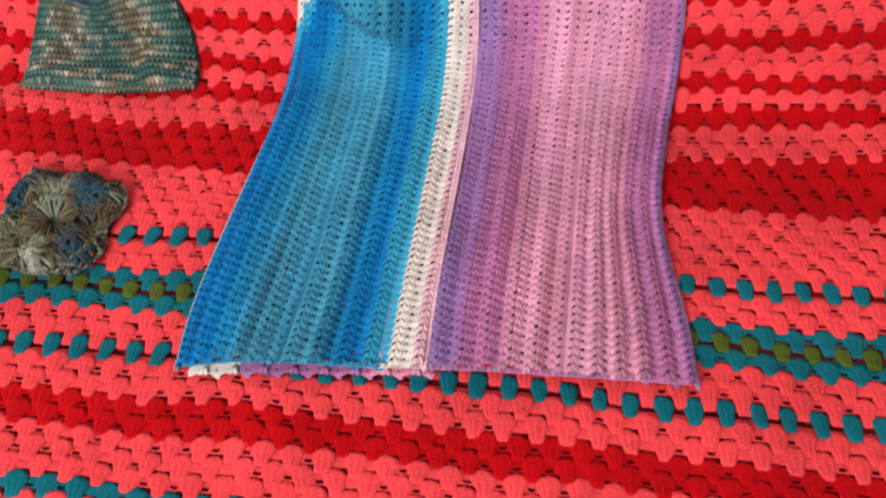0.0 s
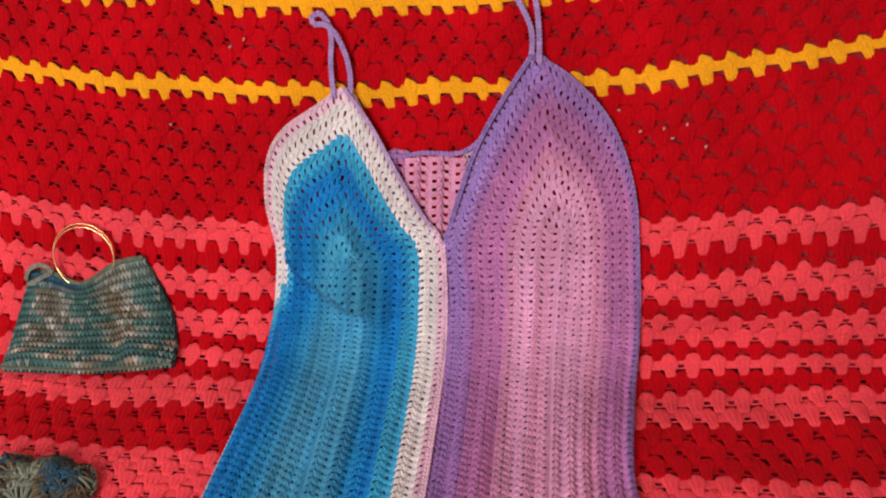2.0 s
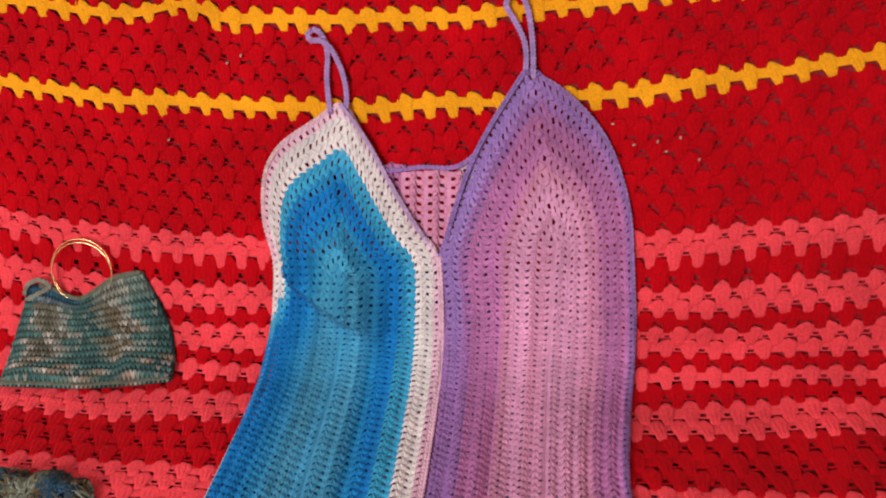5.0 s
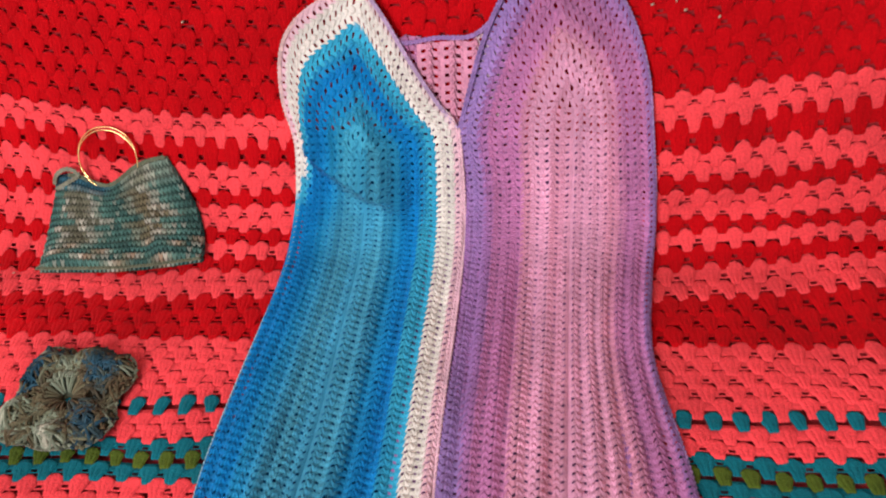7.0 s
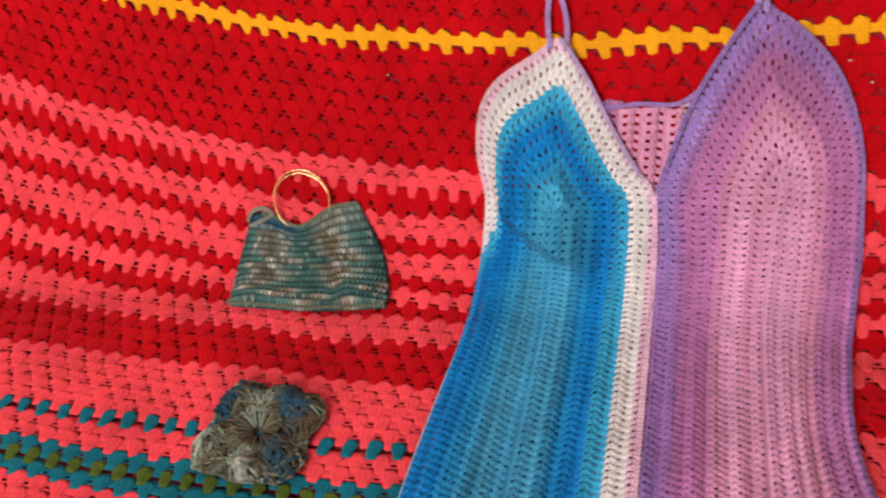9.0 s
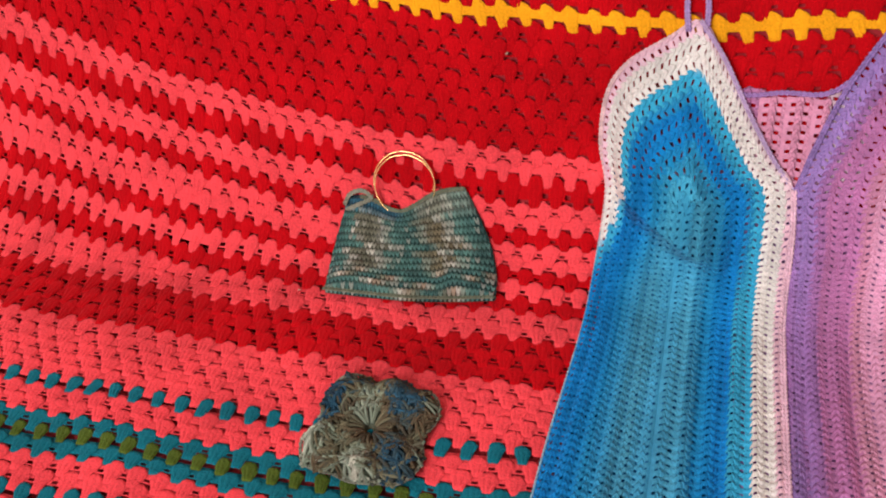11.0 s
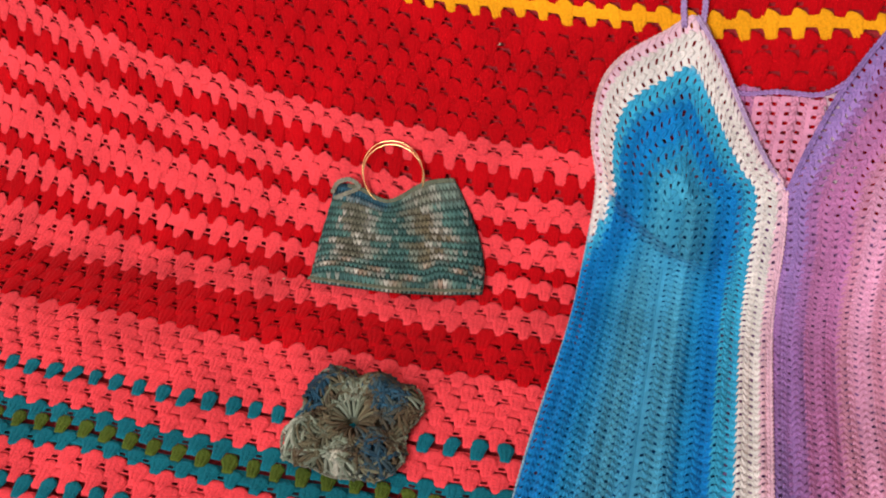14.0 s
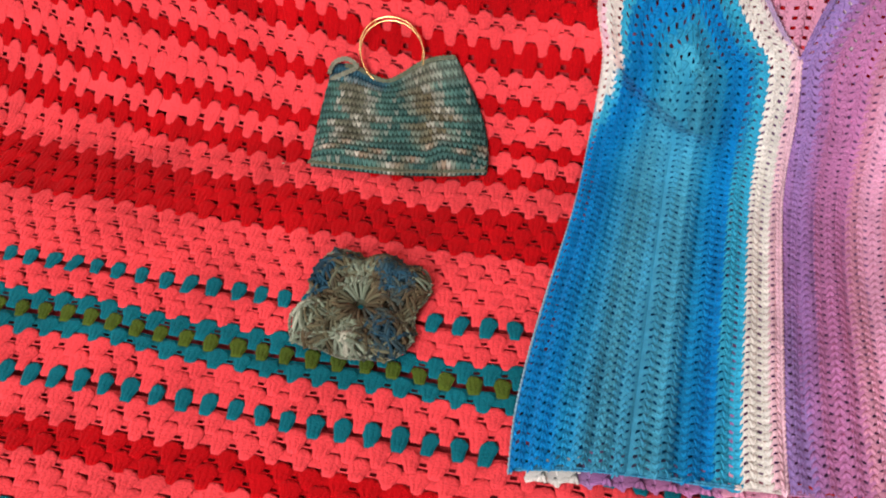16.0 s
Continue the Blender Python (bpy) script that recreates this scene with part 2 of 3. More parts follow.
def shell(wide, seed, foot=1.0, edge=1.0):
    r = np.random.RandomState(seed)
    u = SHELL_U
    level = SHELL_V + r.uniform(-.02, .02, len(SHELL_V))
    half = SHELL_W * np.interp(SHELL_V, [-0.9, 0.0], [foot, wide])
    skew = r.uniform(-.06, .06)
    gx = u[None, :] * (half * r.uniform(0.92, 1.08, len(half)))[:, None] + skew * level[:, None]
    gy = level[:, None] - 0.07 * (SHELL_V > 0.2)[:, None] * u[None, :] ** 2 + 0 * gx
    dome = np.clip(1 - np.abs(u) ** 2.6, 0, 1)[None, :] ** 0.65
    dome = dome + SHELL_EDGE[:, None] * edge * (1 - dome)
    groove = np.exp(-((np.abs(u) - 0.36) / 0.09) ** 2)[None, :] * np.clip((0.30 - SHELL_V) / 0.3, 0, 1)[:, None] * r.uniform(0.6, 1.3)
    loops = np.sin(math.pi * (2.5 * u + r.uniform(0, 2)))[None, :] * np.clip((SHELL_V - 0.1) / 0.2, 0, 1)[:, None]
    gz = (SHELL_Z[:, None] - 0.042 * groove + 0.022 * loops + r.uniform(-.014, .014, gx.shape)) * dome * r.uniform(0.92, 1.08) - 0.06
    nu, nv = len(u), len(level)
    verts = np.stack([gx, gy, gz], -1).reshape(-1, 3)
    faces = [(i * nu + j, i * nu + j + 1, (i + 1) * nu + j + 1, (i + 1) * nu + j) for i in range(nv - 1) for j in range(nu - 1)]
    return verts, faces


SHELLS = [shell(1.0, k) for k in range(12)]
WIDE = [shell(0.95, 40 + k, 0.95) for k in range(8)]
NARROW = [shell(0.84, 20 + k, 0.95, 0.2) for k in range(8)]


DOTTED = (-8, -4, 0)


def stripe(name, rows, material, label, narrow=False, seed=0):
    """One colour's band: its shells row by row, and the thin chain web between them. The shells of a lone dotted or yellow row are pieces of their own."""
    rng = np.random.RandomState(500 + seed)
    singly = narrow or material is YELLOW
    forms = NARROW if narrow else (WIDE if material is YELLOW else SHELLS)
    verts, faces, base, single = [], [], 0, []
    for r in rows:
        k = np.arange(math.ceil((SOFA_X0 + 0.02 - X_PHASE) / PITCH), math.floor((SOFA_X1 - 0.02 - X_PHASE) / PITCH))
        x0 = X_PHASE + (k + (0.5 if r % 2 else 0.0)) * PITCH + rng.uniform(-0.0012, 0.0012, len(k))
        pick = rng.randint(0, len(forms), len(k))
        grow = rng.uniform(0.92, 1.10, len(k))
        lean = rng.normal(0.28 if material is YELLOW else 0.05, 0.04, len(k))
        lift = rng.uniform(-0.0004, 0.0006, len(k))
        for f, (tv, tf) in enumerate(forms):
            at = np.nonzero(pick == f)[0]
            if not len(at):
                continue
            u = tv[None, :, 0] * grow[at, None] - lean[at, None] * tv[None, :, 1]
            x = x0[at, None] + u * PITCH
            tall = np.where(tv[:, 1] < -0.3, -0.3 + (tv[:, 1] + 0.3) * (1.45 if r - 1 in DOTTED else 1.0), tv[:, 1])
            s = row_s(x, r + tall[None, :] * grow[at, None] * (0.95 if narrow else 1.0))
            n = tv[None, :, 2] * PITCH * 0.58 + lift[at, None] + (0.0008 if narrow else 0.0)
            place = on_cloth(x, s, n)
            if singly:
                single += [(p, tf) for p in place]
            else:
                verts.append(place.reshape(-1, 3))
                faces += [tuple(i + base for i in g) for g in stamped((tv, tf), len(at))]
                base += len(at) * len(tv)
    # thin web of chains behind the shells, here and there open where two neighbours part
    for r in rows:
        k = np.arange(math.ceil((SOFA_X0 + 0.03 - X_PHASE) / PITCH), math.floor((SOFA_X1 - 0.03 - X_PHASE) / PITCH))
        mid = X_PHASE + (k + (0.5 if r % 2 else 0.0)) * PITCH
        gap = 0.30 if narrow else 0.12
        xs = np.stack([mid - (0.5 - gap) * PITCH, mid + (0.5 - gap) * PITCH], -1).ravel()
        level = np.array([-0.38, -0.30, -0.12, 0.14, 0.72 if r + 1 in DOTTED else 0.26])[:, None] * (0.9 if singly else 1.0)
        gx = np.repeat(xs[None, :], 5, axis=0)
        verts.append(on_cloth(gx, row_s(gx, r + level + 0 * gx), np.array([-0.0008, -0.0004, -0.0004, -0.0006, -0.0026 if r + 1 in DOTTED else -0.0008])[:, None] + (0.0010 if material is YELLOW else 0.0) + 0 * gx).reshape(-1, 3))
        nc = gx.shape[1]
        shut = rng.rand(nc) < (1.1 if material is YELLOW else 0.35)
        for i in range(4):
            for c in range(nc - 1):
                if c % 2 and (narrow or (i == 1 and not shut[c])):
                    continue
                a = base + i * nc + c
                faces.append((a, a + 1, a + nc + 1, a + nc))
        base += gx.size
    band = tagged(part(name, mesh_of(name, np.concatenate(verts), faces), material, blanket, label), kind="" if singly else "stuff")
    for v, f in single:
        part("shell_stitch", mesh_of("shell_stitch", v, f), material, band)


BANDS = [
    ("red_stripe", range(-29, -19), CRIMSON, False), ("coral_stripe", range(-19, -16), CORAL, False), ("teal_stripe", range(-16, -15), TEAL, False),
    ("coral_stripe", range(-15, -12), CORAL, False), ("red_stripe", range(-12, -10), CRIMSON, False), ("coral_stripe", range(-10, -8), CORAL, False),
    ("teal_band", range(-8, -7), TEAL, True), ("coral_stripe", range(-7, -5), CORAL, False), ("teal_stripe", range(-5, -4), TEAL, False),
    ("olive_band", range(-4, -3), OLIVE, True), ("teal_stripe", range(-3, -2), TEAL, False), ("coral_stripe", range(-2, 0), CORAL, False),
    ("teal_band", range(0, 1), TEAL, True), ("coral_stripe", range(1, 6), CORAL, False), ("red_stripe", range(6, 9), CRIMSON, False),
    ("coral_stripe", range(9, 11), CORAL, False), ("red_stripe", range(11, 12), CRIMSON, False), ("coral_stripe", range(12, 13), CORAL, False),
    ("red_stripe", range(13, 14), CRIMSON, False), ("coral_stripe", range(14, 16), CORAL, False), ("red_stripe", range(16, 17), CRIMSON, False),
    ("coral_stripe", range(17, 19), CORAL, False), ("red_stripe", range(19, 20), CRIMSON, False), ("coral_stripe", range(20, 22), CORAL, False),
    ("red_stripe", range(22, 29), CRIMSON, False), ("yellow_stripe", range(29, 30), YELLOW, False), ("red_stripe", range(30, 34), CRIMSON, False),
    ("yellow_stripe", range(34, 35), YELLOW, False), ("red_stripe", range(35, 48), CRIMSON, False),
]
for i, (name, rows, material, narrow) in enumerate(BANDS):
    stripe(name, list(rows), material, "", narrow, i)

# ---- yarn colours ----
def ramp(q, stops):
    """Colours along a run of dyed yarn: stops of (place, (r, g, b))."""
    at = [p for p, _ in stops]
    return np.stack([np.interp(q, at, [c[i] for _, c in stops]) for i in range(3)], -1)


AQUA, SKY, BLUE, DEEP = (0.04, 0.37, 0.56), (0.03, 0.30, 0.50), (0.006, 0.205, 0.50), (0.004, 0.125, 0.34)
CREAM, BLUSH = (0.68, 0.655, 0.59), (0.68, 0.44, 0.50)
PINK, ROSE, ORCHID, VIOLET, LAVENDER = (0.62, 0.30, 0.43), (0.56, 0.24, 0.34), (0.45, 0.17, 0.35), (0.33, 0.15, 0.36), (0.27, 0.17, 0.40)


def blue_yarn(q, side, s, row):
    lower = np.clip((0.86 - s) / 0.12, 0, 1)
    q = np.where(side < 0, q * (1 - 0.42 * lower), np.where((q > 0.55) & (q < 0.635), q + 0.07 * lower, q))
    base = ramp(q, [(0.0, SKY), (0.12, (0.05, 0.33, 0.48)), (0.22, SKY), (0.32, (0.015, 0.26, 0.50)), (0.42, BLUE), (0.52, (0.005, 0.165, 0.42)), (0.61, BLUE), (0.65, AQUA), (0.715, AQUA), (0.735, CREAM), (0.90, CREAM), (0.94, BLUSH), (1.0, BLUSH)])
    grey = (0.32 * lower * np.clip((0.34 - q) / 0.15, 0, 1))[..., None]
    return base * (1 - grey) + grey * np.array((0.085, 0.29, 0.40))


def pink_yarn(q, side, s, row):
    inner = ramp(q, [(0.0, PINK), (0.12, ROSE), (0.2, PINK), (0.34, PINK), (0.42, ROSE), (0.5, ORCHID), (0.72, ORCHID), (0.8, VIOLET), (0.9, LAVENDER), (0.96, LAVENDER), (1.0, VIOLET)])
    outer = ramp(q, [(0.0, PINK), (0.3, PINK), (0.5, ROSE), (0.65, ORCHID), (0.85, ORCHID), (0.95, VIOLET), (1.0, LAVENDER)])
    tip = np.clip((s - 0.92) / 0.08, 0, 1)[..., None]
    return np.where((side < 0)[..., None], inner, outer * (1 - tip) + inner * tip)


# ---- the dress ----
def along(points, count):
    """An even, rounded resampling of a short outline."""
    p = np.array(points, float)
    t = np.arange(len(p))
    fine = np.linspace(0, len(p) - 1, 40 * len(p))
    i = np.clip(fine.astype(int), 0, len(p) - 2)
    f = (fine - i)[:, None]
    a, b, c, d = p[np.maximum(i - 1, 0)], p[i], p[i + 1], p[np.minimum(i + 2, len(p) - 1)]
    curve = 0.5 * (2 * b + (c - a) * f + (2 * a - 5 * b + 4 * c - d) * f ** 2 + (3 * b - a - 3 * c + d) * f ** 3)
    length = np.concatenate([[0], np.cumsum(np.linalg.norm(np.diff(curve, axis=0), axis=1))])
    want = np.linspace(0, length[-1], count)
    return np.stack([np.interp(want, length, curve[:, k]) for k in range(curve.shape[1])], -1)


LEFT_EDGE = [(-0.210, 0.394), (-0.214, 0.455), (-0.210, 0.543), (-0.199, 0.66), (-0.195, 0.75), (-0.192, 0.80), (-0.191, 0.846), (-0.201, 0.892),
             (-0.199, 0.938), (-0.183, 0.968), (-0.151, 0.992), (-0.117, 1.013), (-0.092, 0.980), (-0.064, 0.932), (-0.040, 0.895), (-0.0165, 0.864),
             (-0.012, 0.79), (-0.014, 0.62), (-0.016, 0.483), (-0.015, 0.394)]
RIGHT_EDGE = [(-0.010, 0.410), (-0.013, 0.483), (-0.010, 0.62), (-0.008, 0.80), (-0.0140, 0.864), (0.010, 0.946), (0.032, 0.995), (0.066, 1.052),
              (0.091, 1.043), (0.115, 1.026), (0.139, 1.001), (0.157, 0.969), (0.171, 0.923), (0.177, 0.868), (0.184, 0.768), (0.178, 0.69),
              (0.171, 0.62), (0.173, 0.565), (0.189, 0.473), (0.196, 0.410)]
ROWS_OUT = 11


def hem_slope(x, s, blue):
    """The hem runs a little askew: lower at its outer left, higher towards the right."""
    low = np.clip((0.52 - s) / 0.1, 0, 1)
    return s + low * (0.083 * (x + 0.112) if blue else 0.065 * (x - 0.092))


def dress_height(x, s, q, side, row, blue):
    """How far the knitted front stands off the blanket: rounded sides, accordion ribs, cups, folds."""
    n = 0.0115 + 0.0020 * smooth_noise(3, x, s, 25, 14)
    outer = np.where(side < 0, 1.0, 0.0) if blue else np.where(side > 0, 1.0, 0.0)
    rim = np.clip((s - 0.86) / 0.05, 0, 1)
    edge = np.maximum(outer, rim)
    n = n - edge * 0.0065 * np.clip(q, 0, 1) ** 7
    rib = np.cos(math.pi * (q * ROWS_OUT - 0.5))
    n = n + rib * (0.0008 + 0.0017 * np.clip((0.80 - s) / 0.25, 0, 1))
    n = n + 0.004 * np.clip((0.47 - s) / 0.07, 0, 1) * (0.5 + 0.5 * np.sin(x * 40 + 1.0))
    cup_x, cup_s = (-0.115, 0.885) if blue else (0.085, 0.93)
    n = n + 0.006 * np.exp(-((x - cup_x) / 0.05) ** 2 - ((s - cup_s) / 0.06) ** 2)
    n = n + 0.007 * np.exp(-((s - 0.74) / 0.06) ** 2)
    n = n + 0.0030 * np.clip((0.78 - s) / 0.1, 0, 1) * (0.6 * np.sin(88.0 * x + 9.0 * s) + 0.4 * np.sin(141.0 * x - 6.0 * s + 1.0))
    if blue:
        line = np.interp(x, [-0.185, -0.170, -0.150, -0.125, -0.100, -0.080], [0.868, 0.842, 0.826, 0.810, 0.794, 0.778])
        d = (s - line) * 0.78
        fade = np.clip((x + 0.188) / 0.018, 0, 1) * np.clip((-0.066 - x) / 0.04, 0, 1)
        n = n + fade * (0.036 * np.where(d > 0, np.exp(-d / 0.05), np.clip(1 + d / 0.017, 0, 1) ** 1.2))
        crease = np.exp(-((x + 0.112 + (s - 0.87) * 0.25) / 0.008) ** 2) * np.clip((s - 0.81) / 0.03, 0, 1) * np.clip((0.95 - s) / 0.03, 0, 1)
        n = n + 0.007 * crease
    return n


def treble(lean, seed):
    """One treble stitch slanting across its row, with the two legs of the loop at its head; units of stitch pitch and row width."""
    r = np.random.RandomState(seed)
    j = lambda a: r.uniform(-a, a)
    post = strand([(-lean, -0.54, 0.02), (-0.45 * lean + j(.04), -0.2 + j(.04), 0.12), (0.1 * lean + j(.04), 0.1 + j(.04), 0.14), (lean, 0.50, 0.06)], [0.30, 0.27, 0.25, 0.30], 6, 0.45)
    near = strand([(lean - 0.50, 0.26, 0.10), (lean - 0.12, 0.40 + j(.03), 0.32 + j(.06)), (lean + 0.36, 0.50, 0.12)], [0.10, 0.15, 0.10], 6, 1.3)
    far = strand([(lean - 0.50, 0.74, 0.06), (lean - 0.12, 0.62 + j(.03), 0.27 + j(.06)), (lean + 0.36, 0.52, 0.10)], [0.10, 0.14, 0.10], 6, 1.3)
    return together(post, near, far)


def front_panel(name, edge, spine, spine_top, yarn, blue, label, seed):
    """A front half of the dress, worked in rows that run up one side, round the point of the cup and down the other."""
    rng = np.random.RandomState(seed)
    rim = along(edge, 900)
    tip = int(np.argmax(rim[:, 1]))
    core = np.stack([np.interp(rim[:, 1], [0.38, 0.90], spine), np.minimum(rim[:, 1], spine_top)], -1)
    forms = [[treble(sign * 0.20, seed + 10 * k + (sign > 0)) for k in range(3)] for sign in (-1, 1)]
    verts, faces, dyes, base = [], [], [], 0
    pitch = 0.0077
    for row in range(ROWS_OUT):
        q = (row + 0.5) / ROWS_OUT
        line = core + q * (rim - core)
        step = np.linalg.norm(np.diff(line, axis=0), axis=1)
        length = np.concatenate([[0], np.cumsum(step)])
        count = int(length[-1] / pitch)
        want = (np.arange(count) + 0.5) * length[-1] / count + rng.uniform(-0.0004, 0.0004, count)
        f = np.interp(want, length, np.arange(len(line)))
        i = np.clip(f.astype(int), 0, len(line) - 2)
        centre = line[i] + (f - i)[:, None] * (line[i + 1] - line[i])
        tangent = np.stack([np.gradient(line[:, 0]), np.gradient(line[:, 1])], -1)[i]
        tangent /= np.linalg.norm(tangent, axis=1)[:, None] + 1e-9
        across = (rim - core)[i] / ROWS_OUT
        side = np.where(i < tip, -1.0, 1.0)
        pick = rng.randint(0, 3, count)
        tone = rng.uniform(0.91, 1.09, count)
        row_tone = rng.uniform(0.94, 1.18)
        slow = smooth_noise(seed + row, centre[:, 0] * 0, centre[:, 1] + side * 3, 1, 16)
        # the ground of the row, closed but for one small opening between each two stitches
        gv0 = np.array([-0.58, -0.25, 0.20, 0.58])[None, :, None]
        gu = np.array([-0.36, 0.36])[None, None, :] + rng.uniform(-0.05, 0.05, (count, 1, 2)) + (-0.4 if row % 2 == 0 else 0.4) * gv0
        small = 0.75 + 0.08 * np.clip((centre[:, 1] - 0.80) / 0.06, 0, 1)[:, None, None]
        gv = np.array([-0.58, 0, 0, 0.58])[None, :, None] + small * np.array([0, -0.23, 0.17, 0])[None, :, None] + np.array([0, 1, 1, 0])[None, :, None] * rng.uniform(-0.07, 0.07, (count, 1, 1))
        gxs = centre[:, None, None, :] + (gu * pitch + 0 * gv)[..., None] * tangent[:, None, None, :] + (gv + 0 * gu)[..., None] * across[:, None, None, :]
        gxs[..., 1] = hem_slope(gxs[..., 0], gxs[..., 1], blue)
        gh = dress_height(gxs[..., 0], gxs[..., 1], q + gv / ROWS_OUT + 0 * gu, side[:, None, None], row, blue) + 0.0010
        verts.append(on_cloth(gxs[..., 0], gxs[..., 1], gh).reshape(-1, 3))
        for c in range(count):
            o = base + c * 8
            faces += [(o + 2 * b, o + 2 * b + 1, o + 2 * b + 3, o + 2 * b + 2) for b in range(3)]
            if c + 1 < count:
                faces += [(o + 2 * b + 1, o + 8 + 2 * b, o + 10 + 2 * b, o + 2 * b + 3) for b in (0, 2)]
        base += count * 8
        flow = 0.035 * smooth_noise(seed + 7 + row, centre[:, 0] * 0, centre[:, 1] + side * 2, 1, 16)
        drift = (flow[:, None, None] + 0.2 * gv / ROWS_OUT + 0 * gu).reshape(-1)
        dyes.append(yarn(np.clip(q + drift, 0, 1), np.repeat(side, 8), np.repeat(centre[:, 1], 8), row) * np.repeat(tone * (1 + 0.08 * slow) * row_tone * 0.95, 8)[:, None])
        for k in range(3):
            tv, tf = forms[row % 2][k]
            if row == ROWS_OUT - 1:
                tv = np.stack([tv[:, 0], np.minimum(tv[:, 1], 0.5), tv[:, 2]], -1)
            at = np.nonzero(pick == k)[0]
            if not len(at):
                continue
            xs = centre[at, None, :] + tv[None, :, 0:1] * (pitch * rng.uniform(0.84, 1.12, len(at)))[:, None, None] * tangent[at, None, :] + tv[None, :, 1:2] * across[at, None, :]
            xs[..., 1] = hem_slope(xs[..., 0], xs[..., 1], blue)
            qv = q + tv[None, :, 1] / ROWS_OUT
            h = dress_height(xs[..., 0], xs[..., 1], qv, side[at, None], row, blue)
            verts.append(on_cloth(xs[..., 0], xs[..., 1], h + tv[None, :, 2] * 0.0046).reshape(-1, 3))
            faces += [tuple(v + base for v in g) for g in stamped((tv, tf), len(at))]
            base += len(at) * len(tv)
            streak = 0.035 * smooth_noise(seed + 7 + row, centre[at, 0] * 0, centre[at, 1] + side[at] * 2, 1, 16)
            m = len(tv)
            drift = (streak[:, None] + 0.2 * tv[None, :, 1] / ROWS_OUT).reshape(-1)
            dyes.append(yarn(np.clip(q + drift, 0, 1), np.repeat(side[at], m), np.repeat(centre[at, 1], m), row) * np.repeat(tone[at] * (1 + 0.08 * slow[at]) * row_tone, m)[:, None])
    me = mesh_of(name, np.concatenate(verts), faces, np.clip(np.concatenate(dyes), 0.001, 0.9))
    return tagged(part(name, me, DYED, dress, label), kind="stuff")


dress = tagged(new("crochet_dress"), "crocheted strappy dress, half blue and cream, half lilac and pink", "dress")
front_panel("blue_front_panel", LEFT_EDGE, (-0.126, -0.113), 0.838, blue_yarn, True, "blue crocheted front with cream border", 100)
front_panel("pink_front_panel", RIGHT_EDGE, (0.092, 0.101), 0.885, pink_yarn, False, "pink and lilac crocheted front", 200)


def cord(points, radius, colour, seed, lift=0.004, bead=0.0048):
    """A crocheted chain laid along a path of (x, s, lift): overlapping loops, alternately slanted."""
    rng = np.random.RandomState(seed)
    line = along([(p[0], p[1], p[2] if len(p) > 2 else lift) for p in points], 400)
    length = np.concatenate([[0], np.cumsum(np.linalg.norm(np.diff(line[:, :2], axis=0), axis=1))])
    count = max(3, int(length[-1] / bead))
    want = (np.arange(count) + 0.5) * length[-1] / count
    centre = np.stack([np.interp(want, length, line[:, k]) for k in range(3)], -1)
    d = np.stack([np.interp(want, length, np.gradient(line[:, k])) for k in range(2)], -1)
    d /= np.linalg.norm(d, axis=1)[:, None] + 1e-9
    side = np.stack([-d[:, 1], d[:, 0]], -1)
    tv, tf = together(strand([(-0.75, 0.35, 0), (-0.2, 0.5, 0.3), (0.75, -0.05, 0.1)], [0.34, 0.50, 0.36], 6, 0.9),
                      strand([(-0.75, -0.35, 0), (-0.2, -0.5, 0.3), (0.75, 0.05, 0.1)], [0.34, 0.50, 0.36], 6, 0.9))
    xs = centre[:, None, :2] + tv[None, :, 0:1] * bead * d[:, None, :] + tv[None, :, 1:2] * radius * side[:, None, :]
    n = centre[:, None, 2] + tv[None, :, 2] * radius
    dyes = np.repeat(np.asarray(colour)[None, :] * rng.uniform(0.85, 1.15, count)[:, None], len(tv), axis=0)
    return mesh_of("cord", on_cloth(xs[..., 0], xs[..., 1], n).reshape(-1, 3), stamped((tv, tf), count), dyes)


# edging cords round the two fronts and the back's neckline
def edging(name, points, colour, radius, lift, seed, label):
    part(name, cord(points, radius, colour, seed, lift), DYED, dress, label)


edging("edging", [(x, hem_slope(x, s, True), 0.0035) for x, s in LEFT_EDGE[:6]], (0.26, 0.44, 0.52), 0.0024, 0.004, 9, "pale aqua crocheted edging")
edging("edging", [(x, s, 0.0035 if s < 0.86 else 0.006) for x, s in LEFT_EDGE[5:12]], (0.72, 0.50, 0.48), 0.0026, 0.007, 1, "pale peach crocheted edging")
edging("edging", [(x, s, 0.012) for x, s in LEFT_EDGE[11:16]], (0.50, 0.36, 0.55), 0.0026, 0.010, 2, "pale lilac crocheted edging")
edging("edging", [(x + 0.001, hem_slope(x, s, True), 0.013 + 0.010 * math.exp(-((s - 0.74) / 0.05) ** 2)) for x, s in LEFT_EDGE[15:]], (0.78, 0.50, 0.58), 0.0032, 0.012, 3, "blush pink crocheted edging")
edging("edging", [(x, s, 0.012) for x, s in RIGHT_EDGE[4:8]], LAVENDER, 0.0030, 0.010, 4, "lavender crocheted edging")
edging("edging", [(x, hem_slope(x, s, False), 0.006 if s > 0.86 else 0.0035) for x, s in RIGHT_EDGE[7:]], (0.34, 0.22, 0.44), 0.0026, 0.008, 5, "lilac crocheted edging")


